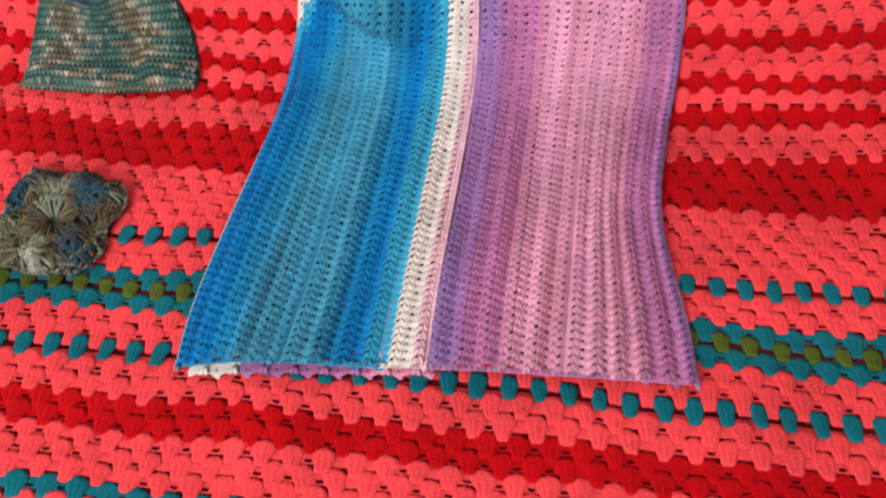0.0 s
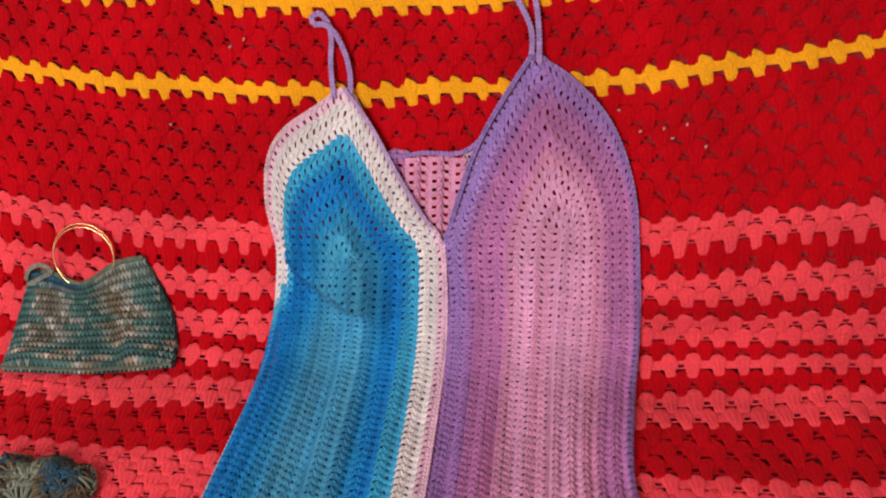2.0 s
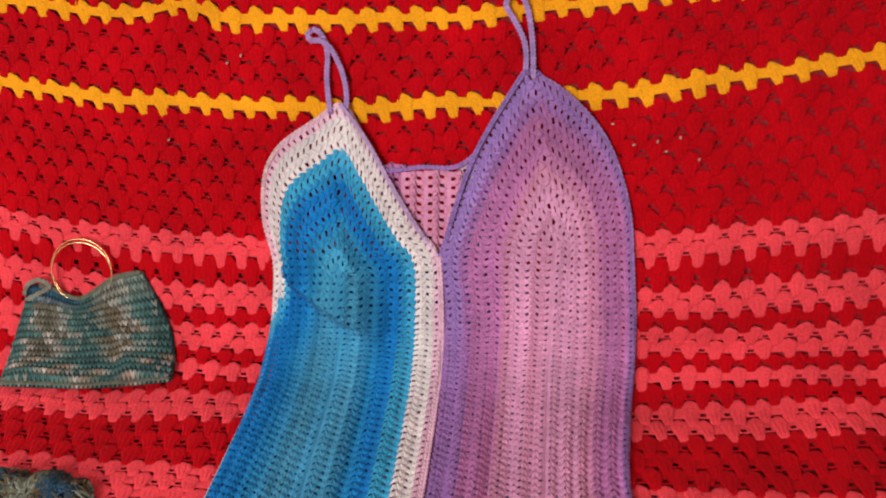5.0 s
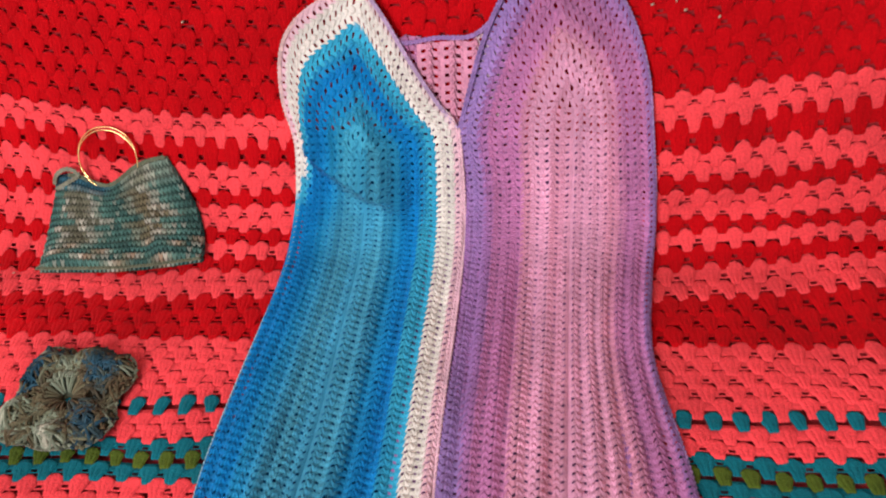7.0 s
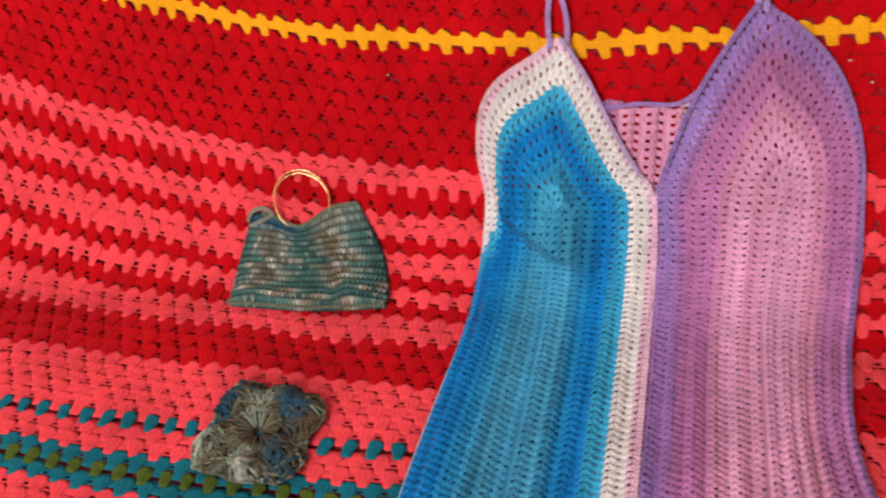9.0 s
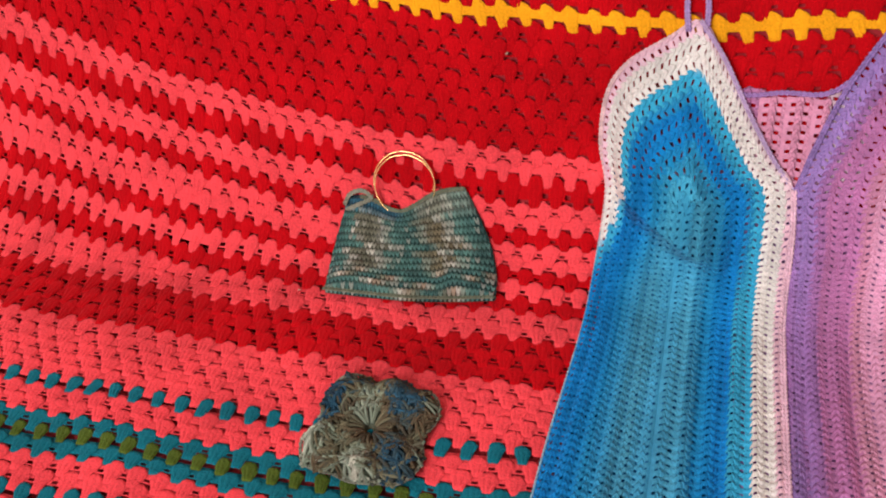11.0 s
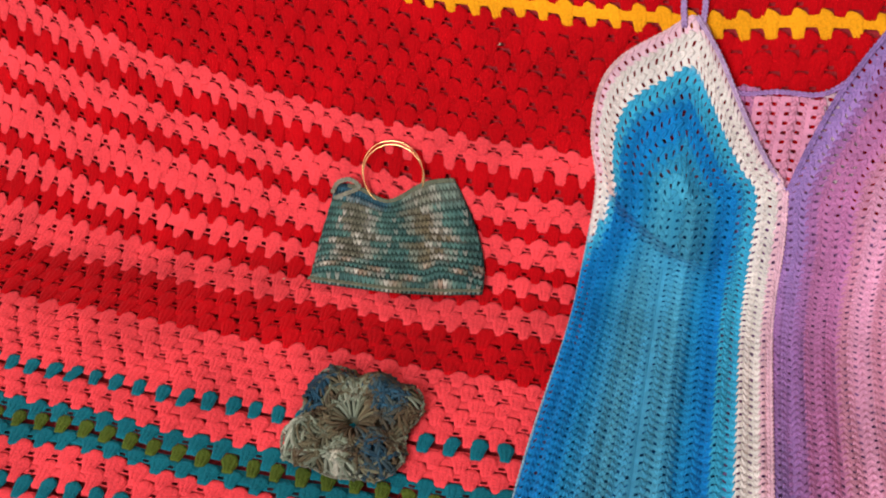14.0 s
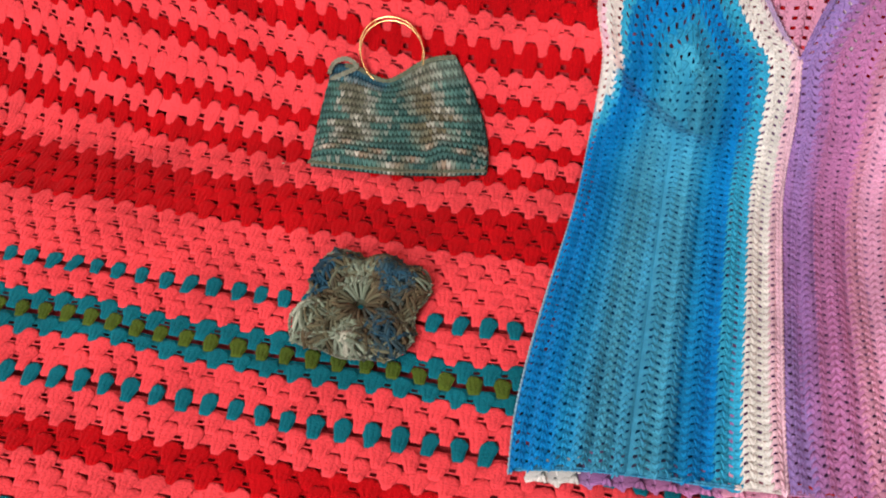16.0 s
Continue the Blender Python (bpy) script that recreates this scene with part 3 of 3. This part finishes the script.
def back_panel():
    """The back half lying under the fronts; its neckline and a strip of its hem show."""
    rng = np.random.RandomState(40)
    tv, tf = treble(0.25, 41)
    verts, faces, dyes, base = [], [], [], 0
    width, pitch = 0.0118, 0.0088
    LEFT_X, LEFT_S = zip(*sorted(LEFT_EDGE[:11], key=lambda p: p[1]))
    RIGHT_X, RIGHT_S = zip(*sorted(RIGHT_EDGE[8:], key=lambda p: p[1]))
    for c in range(34):
        x0 = -0.203 + c * width
        top = 0.951 + 0.012 * ((x0 + 0.03) / 0.05) ** 2 if -0.085 < x0 < 0.035 else 0.86
        low = 0.382 + 0.026 * np.clip((x0 + 0.20) / 0.22, 0, 1)
        if x0 > -0.01:
            low = 0.420
        ss = np.arange(low, top, pitch)
        ss = ss[(x0 > np.interp(ss, LEFT_S, LEFT_X) + np.where(ss < 0.7, 0.009, 0.014)) & (x0 < np.interp(ss, RIGHT_S, RIGHT_X) - 0.015)]
        if not len(ss):
            continue
        t = np.interp(x0, [-0.20, -0.165, -0.155, -0.10, -0.065, -0.05, -0.03, 0.0, 0.012, 0.03, 0.18], [0, 0, 1, 2, 2, 3, 3, 3, 4, 4, 2])
        colour = ramp(t, [(0, CREAM), (1, VIOLET), (2, ORCHID), (3, (0.70, 0.30, 0.42)), (4, (0.74, 0.56, 0.60))])
        sign = 1 if c % 2 else -1
        x = x0 + tv[None, :, 1] * width * np.ones((len(ss), 1))
        s = ss[:, None] + sign * tv[None, :, 0] * pitch
        gx = x0 + np.array([-0.56, -0.2, 0.2, 0.56])[None, :, None] * width + 0 * ss[:, None, None] + np.zeros((1, 1, 2))
        gs = ss[:, None, None] + np.array([-0.30, 0.30])[None, None, :] * pitch + 0 * gx
        gn = 0.0056 + 0.004 * np.exp(-((gs - 0.74) / 0.05) ** 2) + (0.0012 if c % 2 else -0.0006)
        verts.append(on_cloth(gx, gs, gn).reshape(-1, 3))
        for i in range(len(ss)):
            o = base + i * 8
            faces += [(o + 2 * b, o + 2 * b + 1, o + 2 * b + 3, o + 2 * b + 2) for b in range(3)]
            if i + 1 < len(ss):
                faces += [(o + 2 * b + 1, o + 8 + 2 * b, o + 10 + 2 * b, o + 2 * b + 3) for b in ((0, 1, 2) if ss[i] < 0.84 else (0, 2))]
        base += len(ss) * 8
        # covered part coloured dark, so the openings in the fronts look shaded
        covered = ((ss > np.where(x0 > -0.165, 0.418, 0.405)) & (ss < (0.90 if x0 < -0.1 else 0.86)))[:, None]
        colour = np.where(covered, np.array(DEEP if x0 < -0.05 else VIOLET)[None, :], colour[None, :])
        dyes.append(np.repeat(colour * rng.uniform(0.88, 1.1, len(ss))[:, None], 8, axis=0))
        n = 0.0045 + tv[None, :, 2] * 0.0052 + 0.004 * np.exp(-((s - 0.74) / 0.05) ** 2) + (0.0012 if c % 2 else -0.0006)
        verts.append(on_cloth(x, s, n + 0 * x).reshape(-1, 3))
        faces += [tuple(v + base for v in g) for g in stamped((tv, tf), len(ss))]
        base += len(ss) * len(tv)
        dyes.append(np.repeat(colour * rng.uniform(0.88, 1.1, len(ss))[:, None], len(tv), axis=0))
    return part("back_panel", mesh_of("back_panel", np.concatenate(verts), faces, np.concatenate(dyes)), DYED, dress, "pink and lilac crocheted back")


back_panel()
edging("hem", [(-0.205, 0.389, 0.005), (-0.16, 0.393, 0.0105), (-0.11, 0.397, 0.012), (-0.06, 0.401, 0.0115), (-0.048, 0.402, 0.0115)], (0.05, 0.28, 0.46), 0.0024, 0.01, 14, "blue crocheted hem")
edging("hem", [(-0.048, 0.402, 0.0115), (-0.03, 0.404, 0.0115), (-0.014, 0.405, 0.0115)], (0.62, 0.54, 0.50), 0.0024, 0.01, 15, "cream crocheted hem")
edging("hem", [(-0.010, 0.405, 0.0115), (0.04, 0.408, 0.012), (0.09, 0.411, 0.0115), (0.14, 0.415, 0.0105), (0.191, 0.420, 0.005)], (0.46, 0.22, 0.40), 0.0024, 0.01, 16, "lilac crocheted hem")
edging("neckline", [(-0.092, 0.952, 0.008), (-0.066, 0.949, 0.009), (-0.036, 0.954, 0.009), (-0.006, 0.955, 0.009), (0.009, 0.961, 0.009), (0.022, 0.973, 0.009)], (0.34, 0.20, 0.44), 0.0028, 0.009, 6, "lilac crocheted neckline edging")
STRAP = (0.40, 0.27, 0.50)
part("strap", cord([(-0.128, 1.004, 0.010), (-0.131, 1.022, 0.006), (-0.132, 1.040, 0.006), (-0.131, 1.060, 0.006), (-0.1335, 1.074, 0.006), (-0.139, 1.083, 0.007), (-0.145, 1.085, 0.008),
                    (-0.150, 1.080, 0.010), (-0.146, 1.0745, 0.012), (-0.137, 1.0745, 0.013), (-0.127, 1.068, 0.012), (-0.117, 1.048, 0.008), (-0.112, 1.026, 0.007), (-0.112, 1.004, 0.010)],
                   0.0033, STRAP, 7, bead=0.0040), DYED, dress, "looped lilac crocheted strap")
part("strap", cord([(0.0660, 1.046, 0.010), (0.0670, 1.066, 0.007), (0.0640, 1.082, 0.007), (0.0545, 1.100, 0.008), (0.0465, 1.113, 0.008), (0.0495, 1.122, 0.009),
                    (0.0570, 1.124, 0.010), (0.0645, 1.117, 0.009), (0.0700, 1.098, 0.007), (0.0730, 1.075, 0.007), (0.0745, 1.046, 0.010)], 0.0033, STRAP, 8, bead=0.0040), DYED, dress, "looped lilac crocheted strap")


# ---- the small bag ----
bag = tagged(new("crochet_handbag"), "small green flecked crocheted handbag with two gold ring handles", "handbag")
BAG_ROWS, BAG_STITCHES = 14, 38


def bag_place(a, b):
    """Outline of the bag: a across, b from its base to its mouth."""
    low_x, low_s = -0.474 + a * 0.183, 0.687 + a * 0.014 - 0.004 * np.sin(a * math.pi)
    high_x, high_s = -0.472 + a * 0.133, 0.804 + a * 0.023
    dip = 0.020 * np.exp(-((a - 0.47) / 0.22) ** 2)
    b2 = b
    x = low_x + (high_x - low_x) * (b2 ** 1.25) - 0.008 * np.sin(math.pi * b) * (1 - 2 * a)
    s = low_s + (high_s - low_s) * b2 - dip * b ** 3
    return x, s


def bag_height(a, b):
    rim = np.clip(1 - np.abs(2 * a - 1) ** 6, 0, 1) * np.clip(1 - np.abs(2 * b - 1) ** 8, 0, 1)
    folds = 0.0022 * np.sin(a * 9 + b * 3) + 0.003 * np.exp(-((a - 0.78 + 0.1 * b) / 0.06) ** 2) - 0.004 * np.exp(-((a - 0.68 + 0.1 * b) / 0.06) ** 2)
    return 0.005 + 0.013 * rim + folds * rim * 1.3 + 0.003 * np.exp(-((b * 0.13) / 0.03) ** 2)


def bag_dye(a, b, rng):
    """Pooled dye: upright blocks of teal and olive, pale where they meet, and streaks along the lowest rows and under the mouth."""
    row = np.floor(b * BAG_ROWS)
    shift = 0.05 * np.sin(row * 2.4) + 0.03 * np.sin(row * 5.1 + 1.0)
    p = a + shift * (0.6 + 0.8 * (1 - b)) + rng.uniform(-0.03, 0.03, np.shape(a))
    teal, deep, olive, brown, pale, sage = (0.09, 0.20, 0.165), (0.05, 0.125, 0.11), (0.15, 0.155, 0.105), (0.145, 0.13, 0.075), (0.44, 0.44, 0.36), (0.21, 0.26, 0.20)
    body = ramp(p, [(0.0, deep), (0.13, teal), (0.155, pale), (0.185, olive), (0.30, olive), (0.325, pale), (0.38, sage), (0.41, teal), (0.57, deep), (0.60, sage), (0.645, olive),
                    (0.68, brown), (0.76, brown), (0.785, pale), (0.825, sage), (0.86, teal), (1.0, deep)])
    streak = ramp(smooth_noise(64, a * 9.0 + row * 1.7, row * 0, 1.0, 1.0), [(-0.9, deep), (-0.35, teal), (0.0, sage), (0.25, pale), (0.4, (0.33, 0.25, 0.17)), (0.8, olive), (1.1, deep)])
    low = np.clip((0.30 - b) / 0.06, 0, 1)
    mouth = np.clip((b - 0.86) / 0.05, 0, 1) * np.clip((0.52 - a) / 0.08, 0, 1) + np.clip((b - 0.80) / 0.05, 0, 1) * np.clip((a - 0.55) / 0.06, 0, 1) * 0.6
    w = np.clip(np.maximum(low, mouth), 0, 1)[..., None]
    top = np.where((a < 0.52)[..., None], np.array((0.035, 0.11, 0.15)), np.array(sage))
    return body * (1 - w) + w * np.where((low > mouth)[..., None], streak, top)


def bag_side(name, lift, label):
    """Rows of upright V stitches on a ground whose dye is darkened for the shade between them."""
    rng = np.random.RandomState(71)
    tv, tf = together(*[strand([(0.03 * u, -0.36, 0.05), (0.22 * u, 0.02, 0.34), (0.46 * u, 0.38, 0.08)], [0.13, 0.23, 0.13], 6, 0.95) for u in (-1, 1)])
    k, r = np.meshgrid(np.arange(BAG_STITCHES), np.arange(BAG_ROWS))
    k, r = k.ravel(), r.ravel()
    a = (k[:, None] + 0.5 + 0.25 * (r[:, None] % 2) + tv[None, :, 0]) / (BAG_STITCHES + 0.3)
    b = (r[:, None] + 0.5 + tv[None, :, 1]) / BAG_ROWS
    x, s = bag_place(a, np.clip(b, 0, 1.03))
    low = 0.0 if lift == 1 else 0.001
    n = lift * bag_height(a, np.clip(b, 0, 1)) + tv[None, :, 2] * 0.0046 + low
    c = bag_dye((k + 0.5) / BAG_STITCHES, (r + 0.5) / BAG_ROWS, rng) * rng.uniform(0.95, 1.6, len(k))[:, None]
    fleck = (rng.rand(len(k)) < 0.14)[:, None] * 0.6
    c = c * (1 - fleck) + fleck * np.array((0.40, 0.41, 0.33))
    # the ground between the rows of stitches, ridged along them
    ga, gb = np.meshgrid(np.linspace(0, 1, 3 * BAG_STITCHES), np.linspace(0, 1, 4 * BAG_ROWS + 1))
    gx, gs = bag_place(ga, gb)
    gn = lift * bag_height(ga, gb) + low + 0.0006 * np.cos(2 * math.pi * gb * BAG_ROWS)
    cols = ga.shape[1]
    sheet = [(i * cols + j, i * cols + j + 1, (i + 1) * cols + j + 1, (i + 1) * cols + j) for i in range(ga.shape[0] - 1) for j in range(cols - 1)]
    # same dye at 0.45: the shade of the grooves put into the colour
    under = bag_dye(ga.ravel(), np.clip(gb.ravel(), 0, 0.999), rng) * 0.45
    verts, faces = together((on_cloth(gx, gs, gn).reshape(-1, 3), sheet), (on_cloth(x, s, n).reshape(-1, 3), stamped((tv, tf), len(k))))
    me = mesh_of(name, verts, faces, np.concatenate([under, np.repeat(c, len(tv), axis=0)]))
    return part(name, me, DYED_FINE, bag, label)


bag_side("front", 1.0, "teal, sage and cream flecked crochet")
bag_side("back", 0.25, "")


def bag_edge(name, line, lift, seed):
    return part(name, cord([(*bag_place(a, b), lift) for a, b in line], 0.0027, (0.15, 0.17, 0.11), seed, lift, 0.0042), DYED_FINE, bag)


bag_edge("rim", [(a, 1.0) for a in (0.12, 0.24, 0.36, 0.48, 0.6, 0.72, 0.84, 1.0)], 0.0085, 11)
bag_edge("base_edge", [(a, 0.0) for a in (0.0, 0.2, 0.4, 0.6, 0.8, 1.0)], 0.010, 12)
part("corner_loop", cord([(*bag_place(0.0, 0.93), 0.009), (*bag_place(0.03, 1.02), 0.012), (*bag_place(0.13, 1.06), 0.013), (*bag_place(0.22, 1.02), 0.012), (*bag_place(0.12, 0.93), 0.013),
                          (*bag_place(0.03, 0.88), 0.011)], 0.0028, (0.24, 0.25, 0.18), 13, 0.01, 0.0042), DYED_FINE, bag, "pale gaping corner of the mouth")


def ring(centre_x, centre_s, radius, lift, tip):
    """A thin gold bangle standing through the rim of the bag."""
    count, sides, wire = 96, 8, 0.0009
    verts, faces = [], []
    for i in range(count):
        t = 2 * math.pi * i / count
        for j in range(sides):
            p = 2 * math.pi * j / sides
            rr = radius + wire * math.cos(p)
            verts.append((centre_x + rr * math.cos(t), centre_s + rr * math.sin(t), lift + tip * (math.sin(t) + 1) + wire * math.sin(p)))
    for i in range(count):
        for j in range(sides):
            a, b = i * sides + j, i * sides + (j + 1) % sides
            c, d = ((i + 1) % count) * sides + j, ((i + 1) % count) * sides + (j + 1) % sides
            faces.append((a, c, d, b))
    v = np.array(verts)
    flat = on_cloth(np.full(1, centre_x), np.full(1, centre_s), np.zeros(1))[0]
    _, _, ang = profile(np.array([0.83]))
    ca, sa = math.cos(ang[0]), math.sin(ang[0])
    out = np.stack([v[:, 0], flat[1] + (v[:, 1] - centre_s) * ca - v[:, 2] * sa, flat[2] + (v[:, 1] - centre_s) * sa + v[:, 2] * ca], -1)
    return part("ring_handle", mesh_of("ring_handle", out, faces), gold, bag, "thin gold metal ring")


ring(-0.4075, 0.8245, 0.0340, 0.0075, 0.0005)
ring(-0.4050, 0.8220, 0.0338, 0.0110, 0.0014)

# ---- the crocheted flower coaster ----
coaster = tagged(new("crochet_coaster"), "ruffled green and brown variegated crocheted flower coaster on the blanket", "coaster")
FLOWER_X, FLOWER_S, FLOWER_R = -0.368, 0.520, 0.062
PETAL_AT = [radians(d) for d in (37, 80, 132, 214, 274, 320)]
PETAL_HALF = [radians(d) for d in (30, 24, 33, 34, 25, 29)]


def petal_wave(theta):
    """1 on a petal's middle line, 0 between petals."""
    best = np.zeros_like(np.asarray(theta, float))
    for at, half in zip(PETAL_AT, PETAL_HALF):
        d = (theta - at + math.pi) % (2 * math.pi) - math.pi
        best = np.maximum(best, np.clip(1 - np.abs(d) / (half * 1.15), 0, 1))
    return np.sin(best * math.pi / 2)


def flower_point(theta, far):
    """Lobed outline, drawn out at four corners; petals puffed up, rims cockled; far runs from 0 at the centre to 1 at the rim."""
    theta, far = np.asarray(theta, float), np.asarray(far, float)
    puff = petal_wave(theta)
    corner = 0.5 - 0.5 * np.cos(4 * theta + 0.15)
    rr = FLOWER_R * far * (1 + (0.10 * puff - 0.20 + 0.17 * corner) * np.clip(far, 0, 1) ** 1.5)
    n = 0.0070 + 0.0085 * puff * np.exp(-((far - 0.72) / 0.24) ** 2) + 0.004 * np.exp(-((far - 0.33) / 0.13) ** 2) - 0.005 * np.exp(-(far / 0.10) ** 2)
    n = n + 0.0022 * smooth_noise(66, far * np.cos(theta), far * np.sin(theta), 9.0, 9.0) * np.clip(far * 2, 0, 1)
    n = n + 0.0022 * np.sin(9 * theta + 1.0) * np.clip(far, 0, 1) ** 3 - 0.0025 * np.clip(far - 0.85, 0, 1) / 0.15
    return FLOWER_X + rr * np.cos(theta), FLOWER_S + rr * np.sin(theta), n


def flower_dye(theta, far, seed):
    """Dye runs as long as a petal is wide: sage, navy, brown and pale grey-green."""
    a = smooth_noise(seed, np.asarray(far) * np.cos(theta), np.asarray(far) * np.sin(theta), 4.4, 4.4) * 0.7
    for at, tone in zip(PETAL_AT, (-0.35, 0.0, -0.45, 0.55, 0.5, -0.5)):
        d = (np.asarray(theta) - at + math.pi) % (2 * math.pi) - math.pi
        a = a + tone * np.exp(-(d / 0.4) ** 2) * np.clip((np.asarray(far) - 0.25) / 0.2, 0, 1)
    return ramp(a, [(-1.2, (0.015, 0.035, 0.05)), (-0.75, (0.016, 0.055, 0.085)), (-0.45, (0.035, 0.05, 0.045)), (-0.15, (0.075, 0.055, 0.03)), (0.15, (0.095, 0.09, 0.052)),
                    (0.4, (0.13, 0.16, 0.11)), (0.75, (0.20, 0.235, 0.17)), (1.1, (0.36, 0.35, 0.27))])


def flower_base():
    """The cloth of the coaster under its raised trebles."""
    ff, tt = np.meshgrid(np.linspace(0.0, 0.97, 16), np.linspace(0, 2 * math.pi, 96, endpoint=False))
    x, s, n = flower_point(tt, ff)
    faces = [(i * 16 + j, i * 16 + j + 1, ((i + 1) % 96) * 16 + j + 1, ((i + 1) % 96) * 16 + j) for i in range(96) for j in range(15)]
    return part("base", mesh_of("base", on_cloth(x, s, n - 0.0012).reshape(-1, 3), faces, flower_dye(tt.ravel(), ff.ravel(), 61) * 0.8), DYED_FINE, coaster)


def flower_posts(name, posts, thick, seed, label=""):
    """Long trebles given as rows of (angle and distance at the foot, angle and distance at the head), each with a loop across its head."""
    rng = np.random.RandomState(seed)
    verts, faces, dyes, base = [], [], [], 0
    for t0, f0, t1, f1 in posts:
        w = np.linspace(0, 1, 6)
        theta, far = t0 + (t1 - t0) * w + rng.uniform(-.015, .015), f0 + (f1 - f0) * w
        x, s, n = flower_point(theta, far)
        tv, tf = strand(np.stack([x, s, n + 0.0010 + 0.0014 * np.sin(w * math.pi)], -1), thick * np.array([0.75, 0.9, 1.0, 1.05, 1.1, 0.8]) * rng.uniform(0.8, 1.2), 6, 1.0)
        lt, lf = t1 + np.array([-0.9, 0.0, 0.9]) * 0.0034 / (FLOWER_R * f1), f1 + np.array([-0.02, 0.035, -0.02])
        x, s, n = flower_point(lt, lf)
        hv, hf = strand(np.stack([x, s, n + np.array([0.0008, 0.0022, 0.0008])], -1), thick * np.array([0.7, 1.05, 0.7]), 6, 1.0)
        v, f = together((tv, tf), (hv, hf))
        verts.append(on_cloth(v[:, 0], v[:, 1], v[:, 2]))
        faces += [tuple(i + base for i in g) for g in f]
        base += len(v)
        c = flower_dye(np.full(1, t0), np.full(1, (f0 + f1) / 2 + rng.normal(0, 0.05)), 61) * rng.uniform(0.9, 1.75)
        dyes.append(np.repeat(c, len(v), axis=0))
    me = mesh_of(name, np.concatenate(verts), faces, np.clip(np.concatenate(dyes), 0.004, 0.8))
    return tagged(part(name, me, DYED_FINE, coaster, label), kind="stuff")


flower_base()
_rng = np.random.RandomState(77)
shake = lambda a: _rng.uniform(-a, a)
flower_posts("centre", [(2 * math.pi * k / 8 + 0.14 * u, 0.09, 2 * math.pi * k / 8 + 0.26 * u + shake(.06), 0.34 + shake(.03)) for k in range(8) for u in (-1, 0, 1)], 0.0016, 81)
for p, (at, half) in enumerate(zip(PETAL_AT, PETAL_HALF)):
    fan = []
    for f0, f1, w0, w1, count in ((0.32, 0.46, 0.75, 0.95, 11), (0.46, 0.62, 0.95, 1.05, 16), (0.62, 0.79, 1.0, 1.05, 19), (0.79, 0.97, 1.0, 1.1, 23)):
        fan += [(at + w0 * half * u + shake(.10), f0 + shake(.06), at + w1 * half * u + shake(.30), f1 + shake(.05)) for u in np.linspace(-1, 1, count)]
    fan += [(at + half * shake(1.0), f, at + half * shake(1.0), f + shake(.1)) for f in _rng.uniform(0.35, 0.9, 12)]
    flower_posts("petal", fan, 0.0015, 90 + p)
part("rim", cord([tuple(float(v) for v in flower_point(t, 1.0)) for t in np.linspace(0, 2 * math.pi, 72)], 0.0020, (0.20, 0.205, 0.15), 83, 0.008, 0.0040), DYED_FINE, coaster, "pale sage looped rim")

# ---- pale flecks laid on the blanket in place of holes with light behind ----
_rng = np.random.RandomState(9)
_pieces = []
for x, s in ((0.1525, 1.005), (0.1955, 0.990), (0.2165, 0.995), (0.1735, 0.986), (0.204, 0.981), (-0.2375, 1.050), (-0.2225, 1.058), (-0.3025, 0.969), (-0.504, 0.688), (0.235, 0.975)):
    a = _rng.uniform(0, 3.14)
    tv, tf = strand([(-1, 0, 0.0), (0, 0.1, 0.15), (1, 0, 0.0)], [0.45, 0.7, 0.4], 6, 0.5)
    u, v = tv[:, 0] * 0.0017, tv[:, 1] * 0.0017
    _pieces.append((on_cloth(x + u * math.cos(a) - v * math.sin(a), s + u * math.sin(a) + v * math.cos(a), 0.0035 + tv[:, 2] * 0.0015), tf))
GAP_FLECK = wool("pale_gap_fleck", (0.50, 0.36, 0.26))
tagged(part("lint", mesh_of("lint", *together(*_pieces)), GAP_FLECK), "tiny pale flecks standing in for bright holes in the blanket", "lint", "", "stuff")
